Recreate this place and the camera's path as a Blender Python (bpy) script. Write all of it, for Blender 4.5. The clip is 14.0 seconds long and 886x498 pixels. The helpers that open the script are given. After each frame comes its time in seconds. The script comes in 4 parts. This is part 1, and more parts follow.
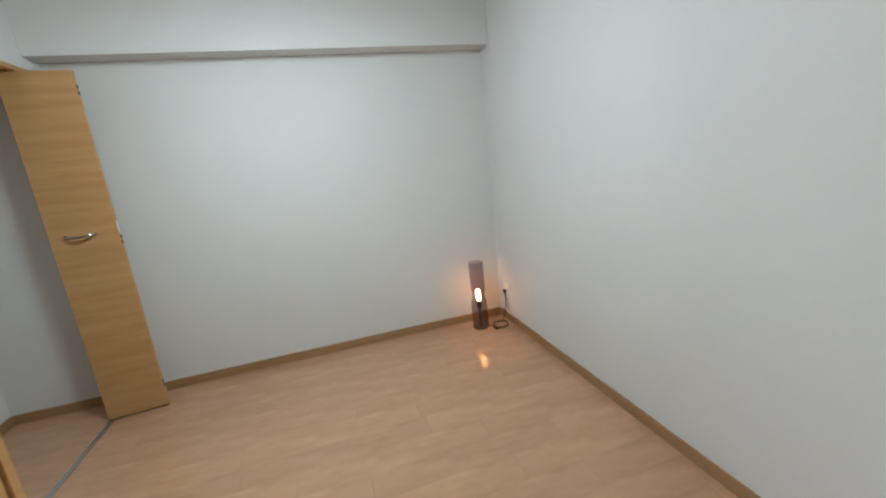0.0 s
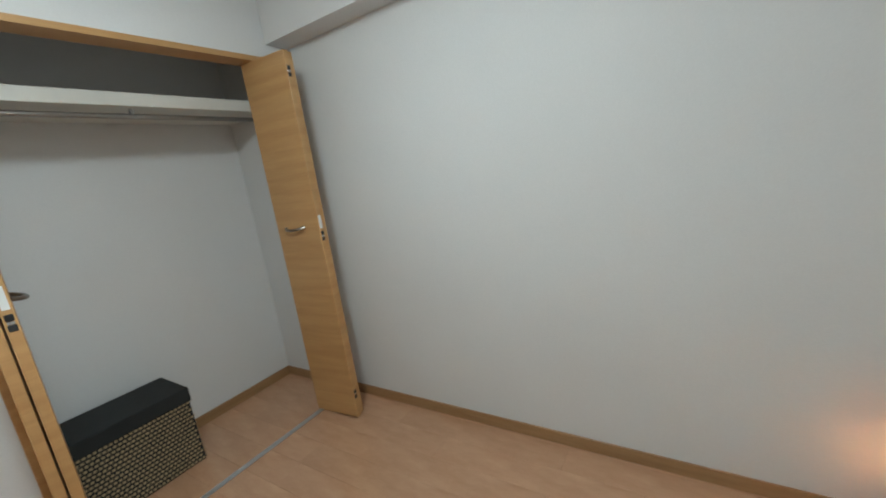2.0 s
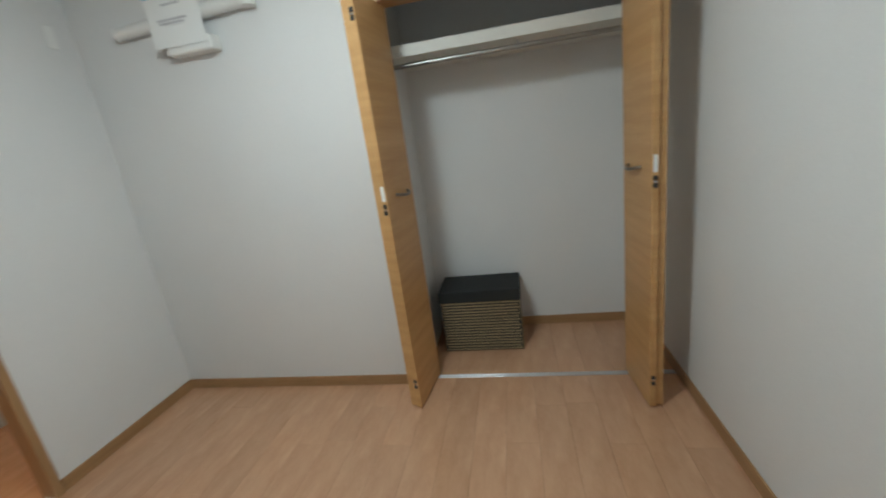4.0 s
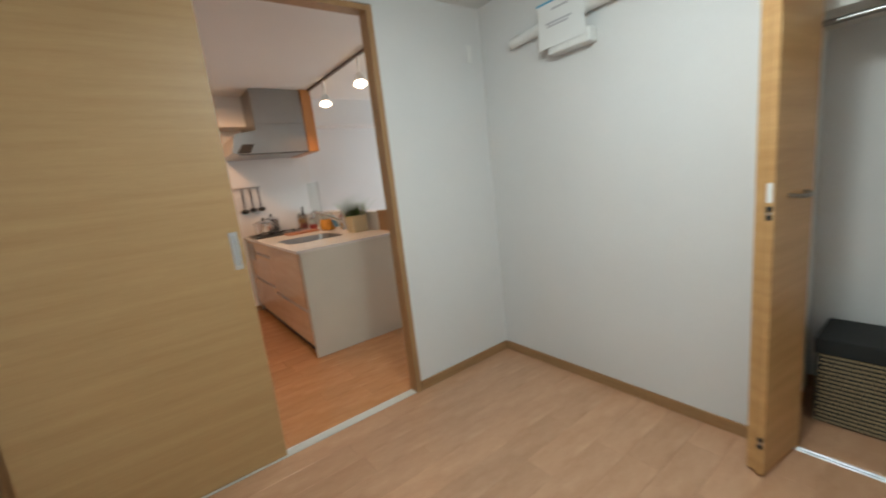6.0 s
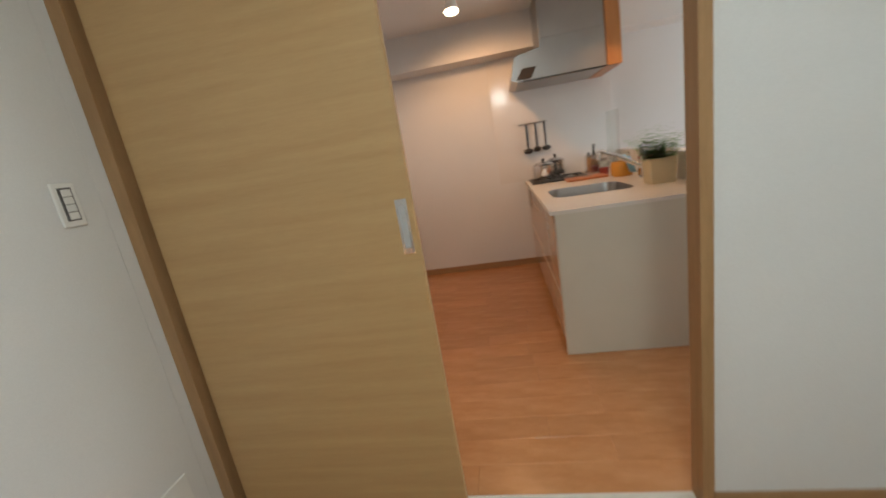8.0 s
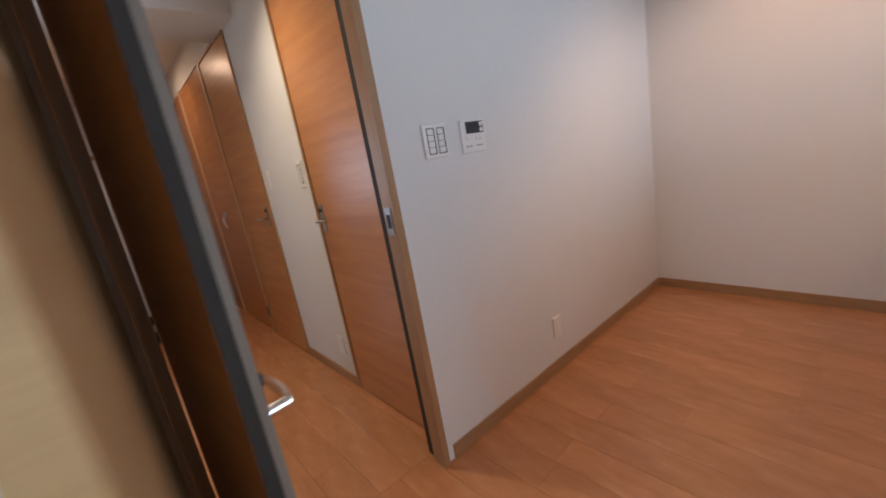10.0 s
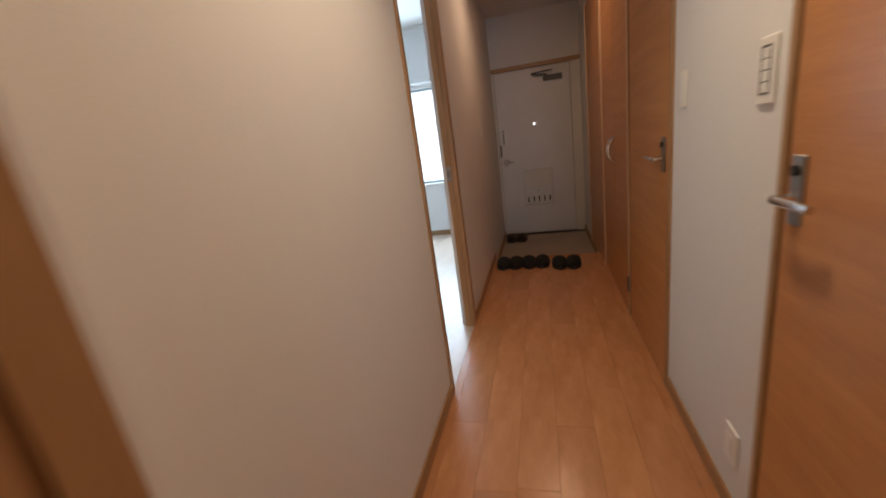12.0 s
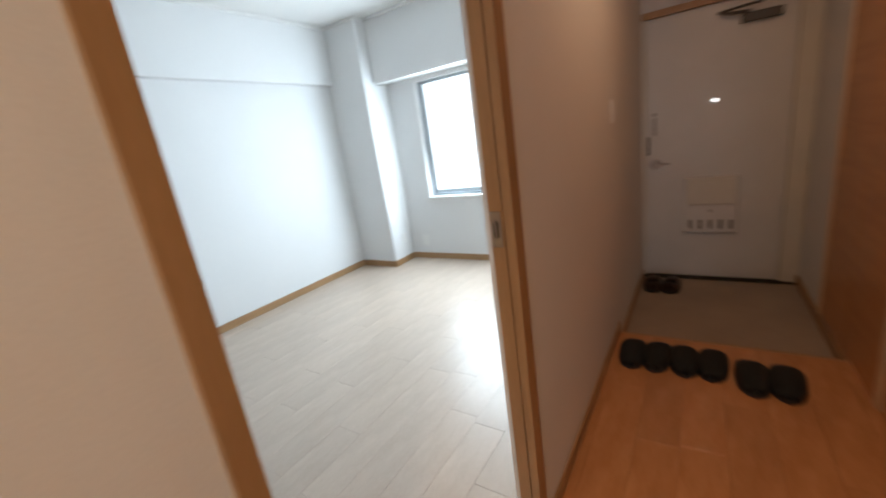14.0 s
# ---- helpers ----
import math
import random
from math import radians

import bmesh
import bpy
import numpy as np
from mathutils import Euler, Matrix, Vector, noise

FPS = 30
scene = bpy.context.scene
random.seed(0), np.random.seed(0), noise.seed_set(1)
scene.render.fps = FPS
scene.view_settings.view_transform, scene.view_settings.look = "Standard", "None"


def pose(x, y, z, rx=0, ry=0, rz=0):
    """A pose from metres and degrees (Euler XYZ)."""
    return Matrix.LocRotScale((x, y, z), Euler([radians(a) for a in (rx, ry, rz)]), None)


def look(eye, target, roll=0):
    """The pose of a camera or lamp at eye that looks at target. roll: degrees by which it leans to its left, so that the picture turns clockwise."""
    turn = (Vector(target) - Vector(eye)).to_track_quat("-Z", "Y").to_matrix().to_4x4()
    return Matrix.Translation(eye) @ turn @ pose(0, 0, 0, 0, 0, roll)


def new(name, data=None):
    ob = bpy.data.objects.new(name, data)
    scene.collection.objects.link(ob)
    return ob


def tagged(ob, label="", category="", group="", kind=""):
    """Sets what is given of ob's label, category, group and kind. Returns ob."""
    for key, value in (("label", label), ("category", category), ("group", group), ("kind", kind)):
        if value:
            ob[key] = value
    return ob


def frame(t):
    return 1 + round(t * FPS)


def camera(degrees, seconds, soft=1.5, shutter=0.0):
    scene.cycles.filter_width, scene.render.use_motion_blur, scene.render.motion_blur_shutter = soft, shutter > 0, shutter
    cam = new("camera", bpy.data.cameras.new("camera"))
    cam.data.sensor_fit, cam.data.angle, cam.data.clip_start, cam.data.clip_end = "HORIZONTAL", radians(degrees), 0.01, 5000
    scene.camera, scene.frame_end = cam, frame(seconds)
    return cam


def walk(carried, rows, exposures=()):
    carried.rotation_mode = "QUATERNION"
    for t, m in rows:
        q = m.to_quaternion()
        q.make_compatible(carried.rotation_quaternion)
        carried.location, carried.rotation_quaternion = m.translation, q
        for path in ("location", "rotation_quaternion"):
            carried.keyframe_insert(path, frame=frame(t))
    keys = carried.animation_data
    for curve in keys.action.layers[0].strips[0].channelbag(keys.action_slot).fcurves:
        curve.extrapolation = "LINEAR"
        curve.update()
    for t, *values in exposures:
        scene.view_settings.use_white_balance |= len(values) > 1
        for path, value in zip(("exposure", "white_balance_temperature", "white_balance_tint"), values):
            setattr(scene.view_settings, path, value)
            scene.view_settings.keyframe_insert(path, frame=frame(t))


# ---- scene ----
cam = camera(97.0, 14.0, soft=1.9, shutter=0.5)
PATH = [
    (0, (0.665, 0.27, 1.337), (1.197, 2.147, 0.901), -6.3),
    (0.5, (0.765, 0.643, 1.35), (1.085, 2.584, 0.977), -8.3),
    (1, (0.878, 1.061, 1.384), (0.662, 3.021, 1.044), -7.7),
    (1.5, (1.024, 1.325, 1.38), (0.221, 3.122, 1.023), -6.9),
    (2, (1.159, 1.604, 1.36), (0.079, 3.238, 0.955), -8.1),
    (2.5, (1.302, 1.861, 1.338), (-0.192, 3.123, 0.919), -10.9),
    (2.7, (1.318, 1.947, 1.358), (-0.310, 2.984, 0.871), -10.5),
    (4.8, (1.196, 2.529, 1.377), (-0.497, 1.555, 0.951), -6.1),
    (5, (1.203, 2.487, 1.39), (-0.43, 1.41, 0.975), -6.2),
    (5.5, (1.261, 2.366, 1.372), (-0.172, 1.017, 1.013), -5.8),
    (6, (1.278, 2.247, 1.363), (0.115, 0.662, 0.998), -6.6),
    (6.5, (1.236, 2.084, 1.326), (0.481, 0.283, 0.892), -7.9),
    (7, (1.044, 1.93, 1.338), (0.895, -0.003, 0.844), -8.7),
    (7.5, (0.854, 1.692, 1.321), (0.968, -0.252, 0.865), -7.4),
    (8, (0.65, 1.389, 1.33), (0.986, -0.527, 0.864), -9.7),
    (8.2, (0.573, 1.256, 1.293), (1.091, -0.628, 0.845), -8.8),
    (10.3, (0.784, -0.047, 1.225), (2.409, -1.12, 0.775), -11.2),
    (10.5, (0.881, -0.144, 1.234), (2.59, -1.085, 0.794), -11.4),
    (10.7, (0.972, -0.212, 1.232), (2.776, -0.966, 0.812), -9.9),
    (11, (1.093, -0.291, 1.226), (3.036, -0.523, 0.811), -7.7),
    (11.5, (1.383, -0.354, 1.219), (3.295, 0.038, 0.781), -5.7),
    (12, (1.748, -0.247, 1.217), (3.607, 0.262, 0.681), -8.1),
    (12.5, (2.13, -0.194, 1.208), (3.982, 0.335, 0.67), -9.4),
    (13, (2.499, -0.161, 1.21), (4.367, 0.372, 0.737), -7.3),
    (13.5, (2.877, -0.134, 1.216), (4.71, 0.504, 0.735), -10.4),
    (14, (3.222, -0.124, 1.233), (4.816, 0.959, 0.711), -8.4),
]
walk(cam, [(t, look(eye, aim, lean)) for t, eye, aim, lean in PATH],
     [(0, 0.0, 6350, 10), (1.0, -0.12, 6500, 10), (1.5, -0.18, 6500, 10), (2.7, -0.28, 6500, 10), (5.0, -0.3, 6700, 10), (6.0, -0.1, 6750, 10), (7.0, -0.06, 6800, 10), (8.2, -0.17, 6950, 10), (10.3, 0.14, 5500, 10), (11.0, 0.08, 5750, 10), (12.0, 0.05, 6000, 10), (13.5, 0.0, 5850, 10), (14, 0.2, 6400, 10)])

# ---------------- light ----------------
world = bpy.data.worlds.new("sky")
scene.world = world
world.use_nodes = True
wnt = world.node_tree
sky = wnt.nodes.new("ShaderNodeTexSky")
sky.sky_type = "NISHITA"
sky.sun_disc = False
sky.sun_elevation, sky.sun_rotation = radians(35), radians(200)
wnt.links.new(sky.outputs[0], wnt.nodes["Background"].inputs[0])
wnt.nodes["Background"].inputs[1].default_value = 0.1


def lamp(name, kind, energy, color, m, size=0.3, size_y=None, spot=None, blend=0.6):
    data = bpy.data.lights.new(name, kind)
    data.energy, data.color = energy, color
    if kind == "AREA":
        data.size = size
        if size_y:
            data.shape, data.size_y = "RECTANGLE", size_y
        else:
            data.shape = "DISK"
    elif kind == "SPOT":
        data.spot_size, data.spot_blend, data.shadow_soft_size = radians(spot), blend, size
    else:
        data.shadow_soft_size = size
    ob = new(name, data)
    ob.matrix_world = m
    return ob


WARM = (1.0, 0.55, 0.28)
COOL = (0.76, 0.90, 1.0)
lamp("bedroom_ceiling_glow", "AREA", 19, (0.81, 0.965, 1.0), pose(0.48, 1.80, 2.355), 0.46)
lamp("bedroom_ceiling_side_glow", "POINT", 22, (0.81, 0.965, 1.0), pose(0.48, 1.80, 2.24), 0.10)
lamp("floor_lamp_glow", "POINT", 3.2, (1.0, 0.38, 0.11), pose(1.70, 3.045, 0.30), 0.02)
lamp("kitchen_spot_glow", "SPOT", 25, WARM, look((-0.40, -1.75, 2.20), (-0.1, -1.9, 0.9)), 0.04, spot=115)
lamp("kitchen_spot_glow", "SPOT", 21, WARM, look((-0.40, -0.95, 2.20), (0.2, -1.0, 0.0)), 0.04, spot=120)
lamp("kitchen_spot_glow", "SPOT", 37, WARM, look((0.85, -1.86, 2.28), (0.72, -2.25, 1.25)), 0.06, spot=150)
lamp("living_window_glow", "AREA", 62, COOL, look((-3.85, -1.6, 1.25), (0.0, -1.6, 1.25)), 2.1, 1.5)
lamp("bedroom_window_glow", "AREA", 60, (0.72, 0.88, 1.0), look((6.63, 1.44, 1.25), (3.5, 1.6, 0.85)), 1.5, 1.0)
lamp("entrance_glow", "AREA", 5.2, (1.0, 0.62, 0.36), pose(4.95, -0.25, 2.40), 0.1)
lamp("corridor_glow", "SPOT", 54, (1.0, 0.72, 0.44), pose(2.62, -0.25, 2.41), 0.05, spot=125, blend=0.9)


# ---------------- materials ----------------
def nodes(name, rough=0.5, metal=0.0, spec=0.5):
    m = bpy.data.materials.new(name)
    m.use_nodes = True
    nt = m.node_tree
    b = nt.nodes["Principled BSDF"]
    b.inputs["Roughness"].default_value = rough
    b.inputs["Metallic"].default_value = metal
    b.inputs["Specular IOR Level"].default_value = spec
    return m, nt, b


def coords(nt, scale, space="Object"):
    tc = nt.nodes.new("ShaderNodeTexCoord")
    mp = nt.nodes.new("ShaderNodeMapping")
    mp.inputs["Scale"].default_value = scale
    nt.links.new(tc.outputs[space], mp.inputs[0])
    return mp.outputs[0]


def noise_at(nt, vec, scale, detail=4, rough=0.55):
    n = nt.nodes.new("ShaderNodeTexNoise")
    n.inputs["Scale"].default_value, n.inputs["Detail"].default_value = scale, detail
    n.inputs["Roughness"].default_value = rough
    nt.links.new(vec, n.inputs["Vector"])
    return n.outputs[0]


def ramp(nt, fac, stops):
    r = nt.nodes.new("ShaderNodeValToRGB")
    el = r.color_ramp.elements
    while len(el) < len(stops):
        el.new(0.5)
    for e, (p, c) in zip(el, stops):
        e.position, e.color = p, (*c, 1)
    nt.links.new(fac, r.inputs[0])
    return r.outputs[0]


def mixed(nt, a, b, fac, mode="MULTIPLY"):
    n = nt.nodes.new("ShaderNodeMix")
    n.data_type, n.blend_type = "RGBA", mode
    if isinstance(fac, float):
        n.inputs[0].default_value = fac
    else:
        nt.links.new(fac, n.inputs[0])
    nt.links.new(a, n.inputs[6])
    nt.links.new(b, n.inputs[7])
    return n.outputs[2]


def bump(nt, b, height, strength, dist):
    n = nt.nodes.new("ShaderNodeBump")
    n.inputs["Strength"].default_value, n.inputs["Distance"].default_value = strength, dist
    nt.links.new(height, n.inputs["Height"])
    nt.links.new(n.outputs[0], b.inputs["Normal"])


def plain(name, color, rough=0.5, metal=0.0, vary=0.06, relief=0.0, grain=60, spec=0.5):
    m, nt, b = nodes(name, rough, metal, spec)
    v = coords(nt, (1, 1, 1))
    lo = tuple(c * (1 - vary) for c in color)
    hi = tuple(min(1, c * (1 + vary)) for c in color)
    nt.links.new(ramp(nt, noise_at(nt, v, 3.0), [(0.3, lo), (0.7, hi)]), b.inputs["Base Color"])
    if relief:
        bump(nt, b, noise_at(nt, v, grain, 3), relief, 0.002)
    return m


def wallpaper(name, color):
    m, nt, b = nodes(name, 0.78, 0, 0.3)
    v = coords(nt, (1, 1, 1))
    c1 = ramp(nt, noise_at(nt, v, 1.3, 3), [(0.3, tuple(c * 0.96 for c in color)), (0.7, color)])
    c2 = ramp(nt, noise_at(nt, v, 240, 2), [(0.3, (0.95, 0.95, 0.95)), (0.7, (1, 1, 1))])
    nt.links.new(mixed(nt, c1, c2, 1.0), b.inputs["Base Color"])
    bump(nt, b, noise_at(nt, v, 320, 3, 0.6), 0.12, 0.0012)
    return m


def wood(name, dark, light, stretch=(1.2, 1.2, 18), rough=0.42, vary=0.10, gloss_bump=0.08, streak=0.90):
    """Veneer whose figure runs along the axis with the small stretch."""
    m, nt, b = nodes(name, rough)
    v = coords(nt, stretch)
    info = nt.nodes.new("ShaderNodeObjectInfo")
    n1 = noise_at(nt, v, 2.2, 6, 0.62)
    v2 = coords(nt, tuple(s * 9 for s in stretch))
    n2 = noise_at(nt, v2, 3.0, 3, 0.6)
    c1 = ramp(nt, n1, [(0.30, dark), (0.70, light)])
    c2 = ramp(nt, n2, [(0.25, (streak, streak * 0.985, streak * 0.96)), (0.65, (1, 1, 1))])
    c = mixed(nt, c1, c2, 1.0)
    tone = ramp(nt, info.outputs["Random"], [(0.0, (1 - vary,) * 3), (1.0, (1, 1, 1))])
    nt.links.new(mixed(nt, c, tone, 1.0), b.inputs["Base Color"])
    bump(nt, b, n2, gloss_bump, 0.001)
    return m


def glass(name, color, rough=0.02, alpha_like=1.0):
    m, nt, b = nodes(name, rough)
    b.inputs["Base Color"].default_value = (*color, 1)
    b.inputs["Transmission Weight"].default_value = alpha_like
    b.inputs["IOR"].default_value = 1.45
    return m


def glow(name, color, power):
    m, nt, b = nodes(name, 0.5)
    b.inputs["Base Color"].default_value = (*color, 1)
    b.inputs["Emission Color"].default_value = (*color, 1)
    b.inputs["Emission Strength"].default_value = power
    return m


WALL = wallpaper("white wallpaper", (0.75, 0.75, 0.745))
CEIL = wallpaper("ceiling paper", (0.78, 0.77, 0.75))
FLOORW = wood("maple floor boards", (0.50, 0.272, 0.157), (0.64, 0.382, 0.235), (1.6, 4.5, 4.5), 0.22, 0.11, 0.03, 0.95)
# the same maple with each room's light in its colour: hall warmed, daylit room paled
FLOORH = wood("maple floor boards tinted for warm light", (0.45, 0.197, 0.080), (0.60, 0.296, 0.134), (1.6, 4.5, 4.5), 0.25, 0.13, 0.03, 0.95)
FLOORB = wood("maple floor boards paled for daylight", (0.50, 0.40, 0.32), (0.60, 0.49, 0.405), (1.6, 4.5, 4.5), 0.33, 0.08, 0.03, 0.95)
JOINT = plain("floor joint", (0.22, 0.13, 0.075), 0.8)
OAK = wood("honey oak veneer", (0.50, 0.272, 0.104), (0.63, 0.372, 0.162), (0.8, 0.8, 11), 0.38, 0.06, 0.04, 0.94)
OAKX = wood("honey oak trim", (0.36, 0.20, 0.09), (0.47, 0.28, 0.135), (10, 10, 10), 0.40, 0.08)
BEIGEOAK = wood("limed oak veneer", (0.46, 0.282, 0.125), (0.53, 0.342, 0.162), (0.8, 0.8, 12), 0.45, 0.04, 0.04, 0.94)
# oak with the corridor's warm light mixed into its colour as orange
HALLOAK = wood("oak veneer tinted by warm light", (0.44, 0.19, 0.062), (0.57, 0.275, 0.095), (0.8, 0.8, 10), 0.33, 0.06, 0.04, 0.94)
TRIM = wood("oak trim", (0.34, 0.19, 0.085), (0.44, 0.26, 0.125), (14, 14, 1.5), 0.42, 0.06)
BASE = wood("oak skirting", (0.33, 0.185, 0.085), (0.43, 0.25, 0.12), (1.5, 1.5, 20), 0.42, 0.08)
PALEOAK = wood("pale oak post", (0.70, 0.53, 0.37), (0.78, 0.60, 0.43), (14, 14, 1.5), 0.42, 0.04)
CLOSER = plain("dark bronze paint", (0.09, 0.085, 0.08), 0.45, 0.3)
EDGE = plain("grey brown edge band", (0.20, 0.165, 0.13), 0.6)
WINALU = plain("grey anodised frame", (0.42, 0.47, 0.51), 0.45)
MARK = plain("dark switch gap", (0.10, 0.10, 0.10), 0.6)
CHROME = plain("chrome", (0.72, 0.72, 0.73), 0.16, 1.0, 0.03)
NICKEL = plain("satin nickel", (0.30, 0.28, 0.25), 0.28, 1.0, 0.04)
STEEL = plain("brushed steel", (0.36, 0.35, 0.335), 0.32, 1.0, 0.06, 0.1, 300)
ALU = plain("aluminium rail", (0.62, 0.63, 0.64), 0.32, 1.0, 0.05)
BLACK = plain("black plastic", (0.02, 0.02, 0.02), 0.45)
# near-black for dark parts, and for shade painted into gaps and recesses
DARK = plain("dark parts and recess shade", (0.03, 0.025, 0.02), 0.8)
WHITEP = plain("white plastic", (0.78, 0.78, 0.76), 0.38, 0, 0.03)
GREYP = plain("grey plastic", (0.42, 0.42, 0.42), 0.45, 0, 0.05)
SHELFW = plain("cream shelf board", (0.72, 0.70, 0.64), 0.5, 0, 0.04)
DOORW = plain("painted steel door", (0.72, 0.72, 0.71), 0.38, 0, 0.04, 0.15, 40)
FABRIC = plain("black felt", (0.018, 0.020, 0.020), 0.9, 0, 0.25, 0.5, 400)
WEAVE = plain("woven straw", (0.40, 0.30, 0.17), 0.75, 0, 0.2, 0.3, 300)
TILE = plain("grey entrance vinyl", (0.36, 0.29, 0.235), 0.6, 0, 0.10, 0.3, 90)
COUNTER = plain("white worktop", (0.74, 0.70, 0.64), 0.25, 0, 0.03)
CABSIDE = plain("cream cabinet board", (0.62, 0.58, 0.49), 0.40, 0, 0.03)
CABGLOSS = wood("glossy beige cabinet front", (0.60, 0.42, 0.28), (0.68, 0.50, 0.35), (1, 1, 10), 0.10, 0.03, 0.0)
HOODWOOD = wood("orange wood panel", (0.50, 0.20, 0.06), (0.60, 0.27, 0.09), (12, 12, 1.2), 0.35, 0.04)
TILEPANEL = plain("kitchen wall panel", (0.74, 0.72, 0.70), 0.14, 0, 0.02)
SMOKE = glass("smoked glass", (0.68, 0.62, 0.66), 0.04)
CLEAR = glass("clear glass", (0.93, 0.98, 0.96), 0.02)
FROST = glow("frosted window pane", (0.88, 0.96, 1.0), 1.25)
BULB = glow("lamp filament", (1.0, 0.50, 0.16), 40.0)
SPOTGLOW = glow("spot lamp face", (1.0, 0.80, 0.55), 14.0)
CEILGLOW = glow("ceiling lamp diffuser", (0.95, 0.98, 1.0), 6.0)
LEAF = plain("fern leaf", (0.11, 0.24, 0.035), 0.6, 0, 0.4)
POT = plain("ivory pot", (0.62, 0.53, 0.34), 0.5, 0, 0.05)
SOIL = plain("soil", (0.05, 0.035, 0.025), 0.9, 0, 0.2, 0.5, 200)
BOARD = wood("cherry chopping board", (0.38, 0.13, 0.05), (0.48, 0.19, 0.08), (1.5, 12, 12), 0.45)
AMBER = plain("amber bowl", (0.60, 0.28, 0.05), 0.2, 0, 0.1)
BLUE = plain("blue cloth", (0.20, 0.42, 0.58), 0.8, 0, 0.1)
RED = plain("red jar", (0.30, 0.05, 0.04), 0.35)
SHOE = plain("black slipper fabric", (0.008, 0.0075, 0.0075), 0.9, 0, 0.3, 0.4, 300)
SOLE = plain("dark slipper sole", (0.025, 0.025, 0.027), 0.7)
SHOEB = plain("brown leather", (0.05, 0.022, 0.015), 0.45, 0, 0.3)
PAPER = plain("notice paper", (0.80, 0.81, 0.80), 0.7, 0, 0.02)
INK = plain("grey print", (0.50, 0.50, 0.52), 0.7)
CYAN = plain("blue tape", (0.13, 0.42, 0.62), 0.6)
DISPLAY = plain("dark display", (0.03, 0.035, 0.045), 0.2)


# ---------------- helpers ----------------
def bx(bm, x0, x1, y0, y1, z0, z1, bevel=0.0, seg=1):
    """A box from corner to corner, with eased edges if bevel is given."""
    r = bmesh.ops.create_cube(bm, size=1.0)
    vs = r["verts"]
    c = Vector(((x0 + x1) / 2, (y0 + y1) / 2, (z0 + z1) / 2))
    d = (abs(x1 - x0), abs(y1 - y0), abs(z1 - z0))
    for v in vs:
        v.co = Vector((v.co.x * d[0], v.co.y * d[1], v.co.z * d[2])) + c
    if bevel:
        es = list({e for v in vs for e in v.link_edges})
        bmesh.ops.bevel(bm, geom=es, offset=bevel, segments=seg, affect="EDGES", profile=0.5)
    return bm


def cyl(bm, p, q, r, r2=None, seg=20, caps=True):
    """A round bar, or cone, from p to q."""
    p, q = Vector(p), Vector(q)
    d = q - p
    m = Matrix.Translation((p + q) / 2) @ d.to_track_quat("Z", "Y").to_matrix().to_4x4()
    bmesh.ops.create_cone(bm, cap_ends=caps, segments=seg, radius1=r, radius2=r if r2 is None else r2, depth=d.length, matrix=m)
    return bm


def lathe(bm, profile, centre, seg=28):
    """Turns a profile of (radius, height) round the upright axis at centre."""
    rings = []
    for r, z in profile:
        rings.append([bm.verts.new((centre[0] + r * math.cos(2 * math.pi * i / seg), centre[1] + r * math.sin(2 * math.pi * i / seg), centre[2] + z)) for i in range(seg)])
    for a, b in zip(rings, rings[1:]):
        for i in range(seg):
            bm.faces.new((a[i], a[(i + 1) % seg], b[(i + 1) % seg], b[i]))
    return bm


def tube(bm, pts, r, seg=8):
    """A bent round bar through pts."""
    pts = [Vector(p) for p in pts]
    rings = []
    for i, p in enumerate(pts):
        d = (pts[min(i + 1, len(pts) - 1)] - pts[max(i - 1, 0)]).normalized()
        a = d.orthogonal().normalized() if i == 0 else (rings_a - d * rings_a.dot(d)).normalized()
        rings_a = a
        b = d.cross(a)
        rings.append([bm.verts.new(p + r * (math.cos(t) * a + math.sin(t) * b)) for t in [2 * math.pi * k / seg for k in range(seg)]])
    for u, v in zip(rings, rings[1:]):
        for k in range(seg):
            bm.faces.new((u[k], u[(k + 1) % seg], v[(k + 1) % seg], v[k]))
    bm.faces.new(rings[0][::-1])
    bm.faces.new(rings[-1])
    return bm


def mesh_ob(name, bm, material, smooth=False):
    me = bpy.data.meshes.new(name)
    bmesh.ops.recalc_face_normals(bm, faces=bm.faces)
    bm.to_mesh(me)
    bm.free()
    me.materials.append(material)
    if smooth:
        me.polygons.foreach_set("use_smooth", [True] * len(me.polygons))
        me.set_sharp_from_angle(angle=radians(35))
    return new(name, me)


def part(name, bm, material, parent, label="", smooth=False):
    ob = mesh_ob(name, bm, material, smooth)
    ob.parent = parent
    ob.matrix_parent_inverse = parent.matrix_world.inverted()
    if label:
        tagged(ob, label)
    return ob


def thing(name, label, category, base=(0, 0, 0), group="", kind=""):
    ob = new(name)
    ob.empty_display_size = 0.05
    ob.matrix_world = pose(*base)
    return tagged(ob, label, category, group, kind)


def box_part(name, dims, material, parent, label="", bevel=0.002):
    return part(name, bx(bmesh.new(), *dims, bevel), material, parent, label)


def structure(name, boxes, material, label, category):
    bm = bmesh.new()
    for b in boxes:
        bx(bm, *b)
    return tagged(mesh_ob(name, bm, material), label, category, kind="structure")


# ---------------- setting ----------------
BX0, BX1, BY0, BY1 = -0.74, 1.957, 0.19, 3.207      # bedroom
CLX, CLY = -1.44, 1.80                               # closet back and closet's closed side
LX0, LX1, LY0, LY1 = -3.9, 1.86, -2.88, 0.13         # kitchen and living room
HX1, HY0, HY1 = 6.732, -0.74, 0.25                    # corridor
RX0, RX1, RY1 = 2.06, 6.66, 3.09                     # daylit room
STEP = 5.51
HB, HL, HH, HR = 2.42, 2.45, 2.44, 2.46
DOOR_H = 2.29

